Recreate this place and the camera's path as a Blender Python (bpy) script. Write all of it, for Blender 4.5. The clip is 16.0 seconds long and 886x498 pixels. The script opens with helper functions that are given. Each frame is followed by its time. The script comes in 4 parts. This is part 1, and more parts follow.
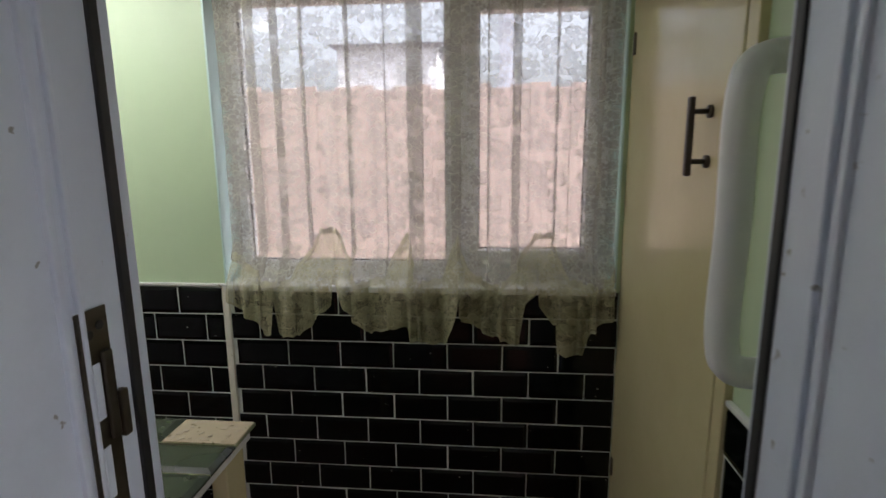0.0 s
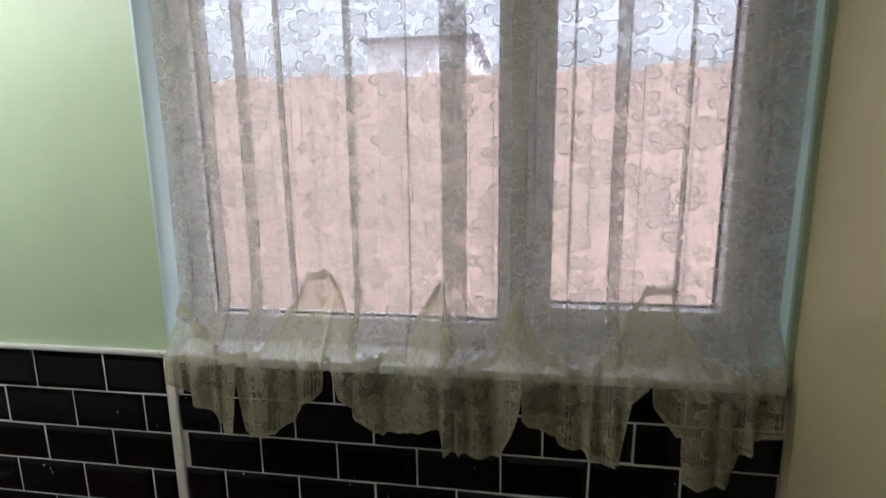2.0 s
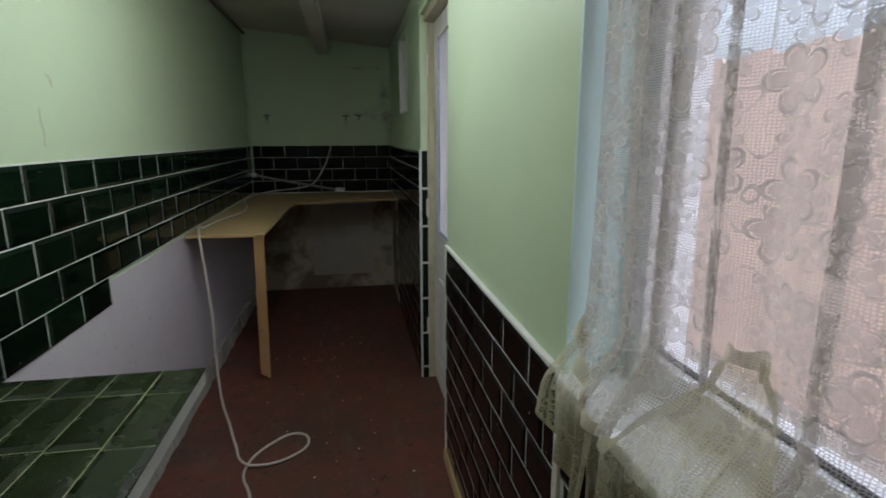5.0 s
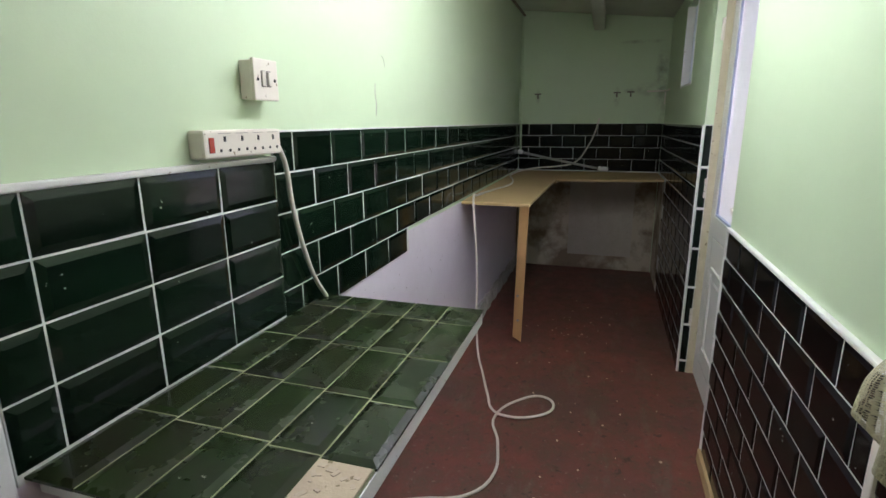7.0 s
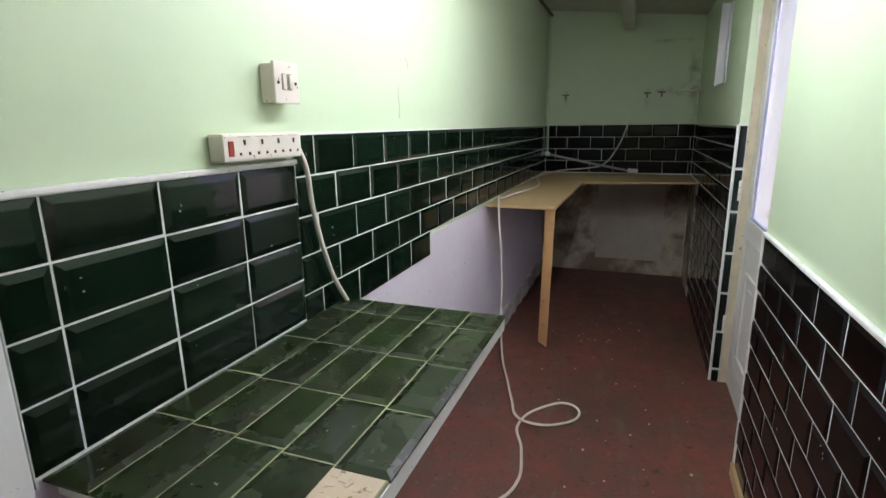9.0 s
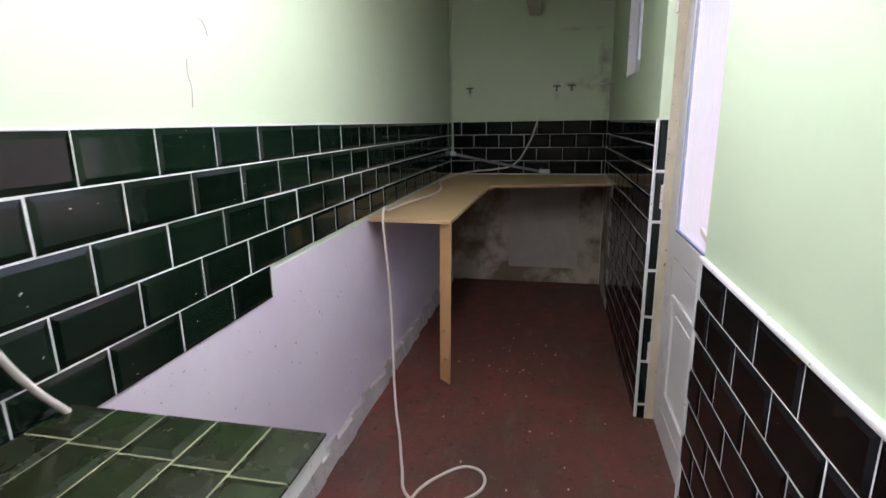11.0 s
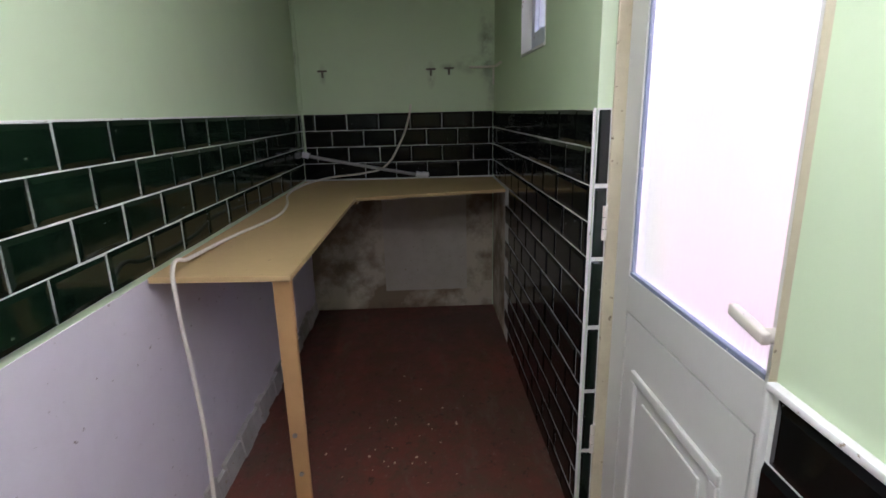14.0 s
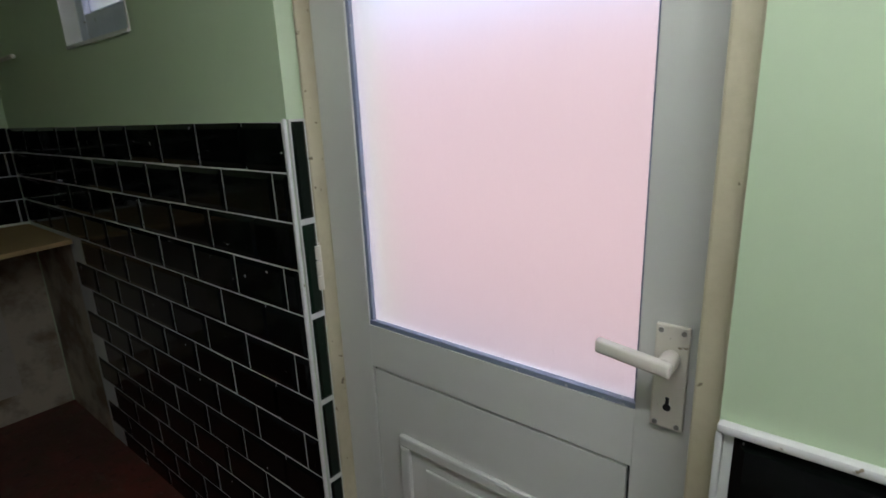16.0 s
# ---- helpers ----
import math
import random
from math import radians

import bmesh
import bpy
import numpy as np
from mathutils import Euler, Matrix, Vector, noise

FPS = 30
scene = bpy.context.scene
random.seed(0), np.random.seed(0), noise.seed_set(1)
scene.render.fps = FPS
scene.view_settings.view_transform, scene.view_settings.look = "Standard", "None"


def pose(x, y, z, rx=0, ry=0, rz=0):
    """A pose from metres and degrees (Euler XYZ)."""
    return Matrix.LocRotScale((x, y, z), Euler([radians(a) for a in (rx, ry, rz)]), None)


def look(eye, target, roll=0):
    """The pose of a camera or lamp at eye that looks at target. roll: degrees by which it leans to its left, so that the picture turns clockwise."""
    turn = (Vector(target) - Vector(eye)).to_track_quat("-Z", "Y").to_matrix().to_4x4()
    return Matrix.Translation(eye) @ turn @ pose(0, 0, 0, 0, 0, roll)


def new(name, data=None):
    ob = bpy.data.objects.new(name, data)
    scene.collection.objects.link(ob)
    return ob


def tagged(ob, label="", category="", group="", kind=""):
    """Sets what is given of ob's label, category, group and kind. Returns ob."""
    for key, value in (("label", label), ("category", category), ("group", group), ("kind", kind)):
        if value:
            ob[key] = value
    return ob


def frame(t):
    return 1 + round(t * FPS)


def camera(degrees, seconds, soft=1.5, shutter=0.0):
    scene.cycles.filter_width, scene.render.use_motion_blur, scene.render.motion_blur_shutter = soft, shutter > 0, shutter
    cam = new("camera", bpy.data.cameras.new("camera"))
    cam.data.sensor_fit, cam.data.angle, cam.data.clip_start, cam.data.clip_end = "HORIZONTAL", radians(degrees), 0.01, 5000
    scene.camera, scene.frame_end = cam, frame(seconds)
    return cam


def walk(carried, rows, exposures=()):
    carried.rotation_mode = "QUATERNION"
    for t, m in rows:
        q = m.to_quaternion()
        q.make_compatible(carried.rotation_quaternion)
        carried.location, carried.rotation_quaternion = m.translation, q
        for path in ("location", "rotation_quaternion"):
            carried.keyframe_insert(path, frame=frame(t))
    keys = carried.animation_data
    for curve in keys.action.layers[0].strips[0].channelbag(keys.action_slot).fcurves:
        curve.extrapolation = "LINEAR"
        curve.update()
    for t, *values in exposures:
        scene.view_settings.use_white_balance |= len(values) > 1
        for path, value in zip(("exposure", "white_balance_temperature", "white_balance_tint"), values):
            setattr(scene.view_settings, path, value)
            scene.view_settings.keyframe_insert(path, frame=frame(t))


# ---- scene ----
cam = camera(80.7, 16.0, soft=1.5, shutter=0.2)
PATH = [
    (0, (0.25, 0.569, 1.449), (0.069, 2.527, 1.083), -0.5),
    (0.5, (0.199, 0.794, 1.44), (-0.137, 2.731, 1.075), -0.1),
    (1, (0.142, 0.954, 1.471), (-0.081, 2.909, 1.112), -0.4),
    (1.5, (0.119, 1.04, 1.467), (-0.054, 2.991, 1.066), -0.5),
    (2, (0.139, 1.251, 1.461), (-0.162, 3.193, 1.088), -0.7),
    (2.5, (0.156, 1.492, 1.522), (-0.475, 3.372, 1.260), -1.1),
    (3, (0.131, 1.621, 1.482), (-0.869, 3.334, 1.223), -1.0),
    (3.5, (0.061, 1.725, 1.415), (-1.167, 3.269, 1.086), 0.3),
    (4, (0.036, 1.821, 1.434), (-1.506, 3.049, 1.096), -0.3),
    (4.5, (0.106, 1.912, 1.447), (-1.691, 2.699, 1.057), -0.3),
    (5, (0.137, 1.974, 1.415), (-1.789, 2.314, 0.996), -0.1),
    (7.5, (0.201, 1.894, 1.361), (-1.629, 1.243, 0.885), -0.4),
    (8, (0.207, 1.895, 1.355), (-1.61, 1.205, 0.884), -0.5),
    (8.5, (0.202, 1.901, 1.367), (-1.615, 1.208, 0.901), -0.6),
    (11, (-0.452, 1.95, 1.346), (-2.353, 1.546, 0.873), -0.9),
    (11.5, (-0.657, 1.963, 1.381), (-2.568, 1.63, 0.892), -0.7),
    (12, (-0.736, 1.971, 1.374), (-2.638, 1.672, 0.833), -0.7),
    (12.5, (-0.767, 1.97, 1.378), (-2.676, 1.676, 0.859), -0.8),
    (13, (-0.834, 1.943, 1.347), (-2.73, 1.591, 0.816), -0.6),
    (13.5, (-1.05, 1.914, 1.366), (-2.959, 1.75, 0.793), -0.5),
    (14, (-1.319, 1.887, 1.347), (-3.251, 1.953, 0.836), -1.3),
    (14.5, (-1.555, 1.92, 1.394), (-3.482, 2.26, 0.981), -1.5),
    (15, (-1.731, 1.889, 1.381), (-3.558, 2.614, 1.013), -1.7),
    (15.5, (-1.806, 1.769, 1.388), (-3.328, 2.999, 0.976), -2.2),
    (16, (-1.847, 1.723, 1.358), (-3.07, 3.215, 0.833), -2.3),
]
EXPOSURES = [(0.0, 1.85, 6150, 14), (1.5, 1.9, 6000, 16), (2.5, 1.8, 5850, 16), (3.5, 1.42, 5850, 13), (5.0, 1.5, 5800, 12), (7.5, 2.75, 5750, 19), (8.5, 2.78, 5750, 19),
             (11.0, 2.88, 5700, 30), (13.0, 2.76, 5700, 30), (14.0, 2.8, 5720, 24), (14.5, 2.65, 5800, 18), (15.0, 2.25, 5800, 15), (16.0, 1.82, 5750, 15)]
walk(cam, [(t, look(eye, target, roll)) for t, eye, target, roll in PATH], EXPOSURES)

# ---- light ----
world = bpy.data.worlds.new("overcast_sky")
scene.world = world
world.use_nodes = True
wn = world.node_tree
sky = wn.nodes.new("ShaderNodeTexSky")
sky.sky_type, sky.sun_disc = "NISHITA", False
sky.sun_elevation, sky.sun_rotation = radians(57), radians(110)
sky.air_density, sky.dust_density, sky.ozone_density = 1.0, 8.0, 0.6
haze = wn.nodes.new("ShaderNodeHueSaturation")
haze.inputs["Saturation"].default_value, haze.inputs["Value"].default_value = 0.3, 0.95
wn.links.new(sky.outputs["Color"], haze.inputs["Color"])
wn.links.new(haze.outputs["Color"], wn.nodes["Background"].inputs["Color"])
wn.nodes["Background"].inputs["Strength"].default_value = 0.15
sun = new("sun", bpy.data.lights.new("sun", "SUN"))
sun.data.energy, sun.data.angle, sun.data.color = 1.3, radians(30), (1.0, 0.96, 0.94)
sun.matrix_world = look((0, 0, 0), (-0.6, 0.22, -1.0))


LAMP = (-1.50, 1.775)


# ---- materials ----
def nodes_of(name):
    m = bpy.data.materials.new(name)
    m.use_nodes = True
    return m, m.node_tree, m.node_tree.nodes["Principled BSDF"]


def add(tree, kind, **values):
    n = tree.nodes.new(kind)
    for key, value in values.items():
        n.inputs[key].default_value = value
    return n


def math_node(tree, op, a, b=None, clamp=False):
    n = tree.nodes.new("ShaderNodeMath")
    n.operation, n.use_clamp = op, clamp
    for i, v in enumerate((a, b)):
        if v is None:
            continue
        if isinstance(v, (int, float)):
            n.inputs[i].default_value = v
        else:
            tree.links.new(v, n.inputs[i])
    return n.outputs[0]


def mix_colour(tree, fac, a, b):
    n = tree.nodes.new("ShaderNodeMix")
    n.data_type = "RGBA"
    for sock, v in ((n.inputs[0], fac), (n.inputs[6], a), (n.inputs[7], b)):
        if isinstance(v, (int, float)):
            sock.default_value = v
        elif isinstance(v, tuple):
            sock.default_value = (*v, 1)
        else:
            tree.links.new(v, sock)
    return n.outputs[2]


def ramp(tree, value, low, high):
    n = tree.nodes.new("ShaderNodeMapRange")
    n.inputs[1].default_value, n.inputs[2].default_value = low, high
    tree.links.new(value, n.inputs[0])
    return n.outputs[0]


def noise_of(tree, scale, detail=4.0, rough=0.6, stretch=(1, 1, 1)):
    co = tree.nodes.new("ShaderNodeTexCoord")
    mp = tree.nodes.new("ShaderNodeMapping")
    mp.inputs["Scale"].default_value = stretch
    tree.links.new(co.outputs["Object"], mp.inputs[0])
    n = add(tree, "ShaderNodeTexNoise", Scale=scale, Detail=detail, Roughness=rough)
    tree.links.new(mp.outputs[0], n.inputs["Vector"])
    return n.outputs["Fac"]


def bump(tree, b, height, strength, distance):
    n = add(tree, "ShaderNodeBump", Strength=strength, Distance=distance)
    tree.links.new(height, n.inputs["Height"])
    tree.links.new(n.outputs[0], b.inputs["Normal"])


def paint(name, colour, worn, rough=0.5, grain=220.0, depth=0.001, stains=0.5, spots=0.0, spot=(0.25, 0.2, 0.12), spec=0.5):
    """A painted or plain surface with two scales of variation, and chips or spots."""
    m, t, b = nodes_of(name)
    big = noise_of(t, 1.7, 5.0)
    fine = noise_of(t, 14.0, 6.0, 0.7)
    c = mix_colour(t, math_node(t, "MULTIPLY", ramp(t, big, 0.4, 0.75), stains), colour, worn)
    c = mix_colour(t, math_node(t, "MULTIPLY", ramp(t, fine, 0.45, 0.8), stains * 0.5), c, worn)
    if spots:
        chip = noise_of(t, 48.0, 3.0, 0.5)
        c = mix_colour(t, ramp(t, chip, 0.72 - 0.12 * spots, 0.75 - 0.12 * spots), c, spot)
    t.links.new(c, b.inputs["Base Color"])
    b.inputs["Roughness"].default_value = rough
    b.inputs["Specular IOR Level"].default_value = spec
    bump(t, b, noise_of(t, grain, 3.0), 0.35, depth)
    return m


def glaze(name, colour, other, rough=0.08, spec=0.5, grime=0.0):
    m, t, b = nodes_of(name)
    info = t.nodes.new("ShaderNodeObjectInfo")
    drift = math_node(t, "MULTIPLY", info.outputs["Random"], 80.0)

    def own_noise(scale, detail, rough_detail=0.6):
        """Noise that differs from piece to piece."""
        co = t.nodes.new("ShaderNodeTexCoord")
        n = add(t, "ShaderNodeTexNoise", Scale=scale, Detail=detail, Roughness=rough_detail)
        n.noise_dimensions = "4D"
        t.links.new(co.outputs["Object"], n.inputs["Vector"])
        t.links.new(drift, n.inputs["W"])
        return n.outputs["Fac"]

    cloud = own_noise(9.0, 4.0)
    c = mix_colour(t, info.outputs["Random"], colour, other)
    speck = own_noise(60.0, 4.0, 0.5)
    c = mix_colour(t, ramp(t, speck, 0.72, 0.735), c, (0.45, 0.45, 0.4))
    if grime:
        c = mix_colour(t, math_node(t, "MULTIPLY", ramp(t, own_noise(7.0, 6.0, 0.7), 0.42, 0.68), grime), c, (0.022, 0.017, 0.010))
        c = mix_colour(t, math_node(t, "MULTIPLY", ramp(t, own_noise(34.0, 6.0, 0.75), 0.58, 0.75), grime * 0.7), c, (0.06, 0.055, 0.035))
    t.links.new(c, b.inputs["Base Color"])
    t.links.new(ramp(t, cloud, 0.2, 3.2 if rough < 0.2 else 1.4), b.inputs["Roughness"])
    b.inputs["Specular IOR Level"].default_value = spec
    bump(t, b, own_noise(22.0, 2.0), 0.12, 0.002)
    return m


green_paint = paint("green_wall_paint", (0.56, 0.68, 0.46), (0.50, 0.61, 0.41), 0.42, 160, 0.0005, 0.5)
blue_paint = paint("pale_blue_paint", (0.62, 0.80, 0.78), (0.57, 0.74, 0.74), 0.45, 160, 0.001, 0.4)
lilac_paint = paint("lilac_wall_paint", (0.68, 0.63, 0.69), (0.56, 0.50, 0.55), 0.6, 120, 0.002, 0.6, 0.12, (0.30, 0.24, 0.24))
white_paint = paint("white_gloss_paint", (0.74, 0.74, 0.72), (0.58, 0.57, 0.52), 0.3, 90, 0.001, 0.5, 0.3)
cream_paint = paint("cream_gloss_paint", (0.64, 0.57, 0.33), (0.54, 0.46, 0.25), 0.14, 60, 0.0004, 0.5)
dirty_cream = paint("dirty_cream_paint", (0.62, 0.57, 0.40), (0.36, 0.31, 0.2), 0.45, 70, 0.003, 0.9, 0.35, (0.2, 0.16, 0.1))
pvc = paint("white_plastic", (0.78, 0.78, 0.79), (0.68, 0.68, 0.68), 0.28, 150, 0.0003, 0.3)
old_pvc = paint("yellowed_white_plastic", (0.74, 0.70, 0.62), (0.62, 0.56, 0.46), 0.35, 150, 0.0004, 0.6, 0.2)
frame_grey = paint("weathered_white_frame", (0.64, 0.70, 0.80), (0.48, 0.53, 0.62), 0.35, 80, 0.001, 0.8, 0.1, (0.28, 0.28, 0.28))
door_white = paint("satin_white_door", (0.66, 0.66, 0.62), (0.58, 0.57, 0.52), 0.35, 130, 0.0006, 0.5)
ceiling_paint = paint("off_white_ceiling_paint", (0.66, 0.66, 0.58), (0.5, 0.5, 0.42), 0.7, 90, 0.003, 0.8)
grout = paint("white_grout", (0.66, 0.67, 0.63), (0.46, 0.48, 0.43), 0.8, 200, 0.001, 0.7)
grout_dirty = paint("dirty_yellow_grout", (0.34, 0.36, 0.20), (0.14, 0.15, 0.08), 0.8, 200, 0.001, 0.9)
tile_black = glaze("dark_bottle_green_glaze", (0.0026, 0.007, 0.0035), (0.005, 0.014, 0.007), 0.08, 0.3)
tile_dark = glaze("near_black_glaze", (0.002, 0.0024, 0.002), (0.0035, 0.005, 0.004), 0.08, 0.25)
tile_green = glaze("worn_green_glaze", (0.010, 0.020, 0.006), (0.020, 0.036, 0.010), 0.25, 0.3, 0.75)
mdf = paint("bare_chipboard", (0.50, 0.36, 0.17), (0.40, 0.28, 0.13), 0.65, 260, 0.001, 0.6, 0.1, (0.22, 0.15, 0.08))
pine = paint("raw_pine_batten", (0.55, 0.34, 0.14), (0.44, 0.25, 0.10), 0.6, 120, 0.001, 0.6)
rubber = paint("black_rubber", (0.012, 0.012, 0.013), (0.02, 0.02, 0.02), 0.5, 100, 0.0005)
cement = paint("crumbling_grey_cement", (0.50, 0.48, 0.45), (0.26, 0.24, 0.21), 0.9, 40, 0.006, 1.0, 0.4)
adhesive = paint("bare_tile_adhesive", (0.62, 0.52, 0.38), (0.45, 0.36, 0.25), 0.9, 60, 0.004, 1.0, 0.4)
crumb = paint("pale_adhesive_crumb", (0.66, 0.58, 0.46), (0.42, 0.32, 0.22), 0.9, 60, 0.003, 1.0, 0.3)
cable_white = paint("grubby_white_cable", (0.66, 0.62, 0.54), (0.5, 0.46, 0.38), 0.45, 100, 0.0003, 0.5)
brown_plastic = paint("dark_brown_handle", (0.035, 0.02, 0.014), (0.05, 0.03, 0.02), 0.35, 90, 0.0004)
red_plastic = paint("red_neon_lens", (0.35, 0.05, 0.03), (0.3, 0.04, 0.03), 0.2, 90, 0.0002)
grey_mark = paint("grey_line", (0.30, 0.28, 0.25), (0.2, 0.19, 0.17), 0.6, 90, 0.0002)
dark_hole = paint("dark_slot", (0.02, 0.02, 0.02), (0.03, 0.03, 0.03), 0.7, 90, 0.0002)
fence_wood = paint("weathered_fence_wood", (0.52, 0.39, 0.34), (0.38, 0.29, 0.26), 0.8, 50, 0.003, 0.8)
paving = paint("concrete_yard", (0.15, 0.13, 0.12), (0.10, 0.09, 0.085), 0.9, 30, 0.004, 0.8)
house_render = paint("pale_house_render", (0.80, 0.80, 0.82), (0.72, 0.72, 0.74), 0.9, 10, 0.004, 0.6)
roof_slate = paint("grey_roof_slate", (0.48, 0.50, 0.56), (0.40, 0.42, 0.47), 0.7, 10, 0.006, 0.6)


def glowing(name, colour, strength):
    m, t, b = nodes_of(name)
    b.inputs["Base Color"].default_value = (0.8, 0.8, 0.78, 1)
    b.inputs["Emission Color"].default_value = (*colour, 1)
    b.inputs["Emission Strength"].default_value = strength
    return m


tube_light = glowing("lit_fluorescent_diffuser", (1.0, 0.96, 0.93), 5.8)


def metal(name, colour, rough):
    m, t, b = nodes_of(name)
    c = mix_colour(t, noise_of(t, 30.0, 5.0), colour, tuple(v * 0.5 for v in colour))
    t.links.new(c, b.inputs["Base Color"])
    b.inputs["Metallic"].default_value, b.inputs["Roughness"].default_value = 1.0, rough
    return m


brass = metal("tarnished_brass", (0.16, 0.14, 0.11), 0.45)
steel = metal("dull_steel", (0.45, 0.43, 0.4), 0.35)


def floor_material():
    m, t, b = nodes_of("worn_red_floor_paint")
    big, mid, fine = noise_of(t, 1.9, 8.0, 0.7), noise_of(t, 9.0, 9.0, 0.78), noise_of(t, 46.0, 6.0, 0.7)
    scuff = noise_of(t, 5.0, 8.0, 0.75, (0.5, 1.6, 1))
    c = mix_colour(t, ramp(t, big, 0.40, 0.62), (0.160, 0.043, 0.028), (0.085, 0.037, 0.026))
    c = mix_colour(t, math_node(t, "MULTIPLY", ramp(t, mid, 0.47, 0.60), 0.7), c, (0.085, 0.063, 0.037))
    c = mix_colour(t, math_node(t, "MULTIPLY", ramp(t, scuff, 0.54, 0.66), 0.75), c, (0.120, 0.088, 0.060))
    c = mix_colour(t, math_node(t, "MULTIPLY", ramp(t, fine, 0.60, 0.68), 0.6), c, (0.25, 0.19, 0.155))
    c = mix_colour(t, math_node(t, "MULTIPLY", ramp(t, noise_of(t, 22.0, 6.0, 0.7), 0.58, 0.66), 0.8), c, (0.022, 0.014, 0.010))
    t.links.new(c, b.inputs["Base Color"])
    t.links.new(ramp(t, mid, -0.35, 1.3), b.inputs["Roughness"])
    bump(t, b, math_node(t, "ADD", mid, math_node(t, "MULTIPLY", fine, 0.4)), 0.35, 0.006)
    return m


def stained_plaster():
    m, t, b = nodes_of("stained_bare_plaster")
    big, mid = noise_of(t, 2.2, 7.0, 0.62), noise_of(t, 6.0, 6.0, 0.7)
    c = mix_colour(t, ramp(t, big, 0.46, 0.56), (0.50, 0.45, 0.34), (0.22, 0.17, 0.11))
    c = mix_colour(t, math_node(t, "MULTIPLY", ramp(t, mid, 0.5, 0.7), 0.6), c, (0.14, 0.10, 0.07))
    t.links.new(c, b.inputs["Base Color"])
    b.inputs["Roughness"].default_value = 0.85
    bump(t, b, mid, 0.5, 0.008)
    return m


def clear_glass():
    m, t, b = nodes_of("clear_window_glass")
    clear, gloss, mixed = t.nodes.new("ShaderNodeBsdfTransparent"), add(t, "ShaderNodeBsdfGlossy", Roughness=0.02), t.nodes.new("ShaderNodeMixShader")
    lay_w = add(t, "ShaderNodeLayerWeight", Blend=0.5)
    t.links.new(math_node(t, "ADD", math_node(t, "MULTIPLY", math_node(t, "POWER", lay_w.outputs["Facing"], 4.0), 0.6), 0.03), mixed.inputs[0])
    t.links.new(clear.outputs[0], mixed.inputs[1])
    t.links.new(gloss.outputs[0], mixed.inputs[2])
    t.links.new(mixed.outputs[0], t.nodes["Material Output"].inputs["Surface"])
    return m


def frosted_glass():
    m, t, b = nodes_of("frosted_reeded_glass")
    b.inputs["Base Color"].default_value = (0.94, 0.90, 0.98, 1)
    b.inputs["Transmission Weight"].default_value = 1.0
    b.inputs["Roughness"].default_value = 0.42
    b.inputs["IOR"].default_value = 1.3
    bump(t, b, noise_of(t, 60.0, 3.0, 0.6, (1, 1, 0.16)), 0.5, 0.004)
    return m


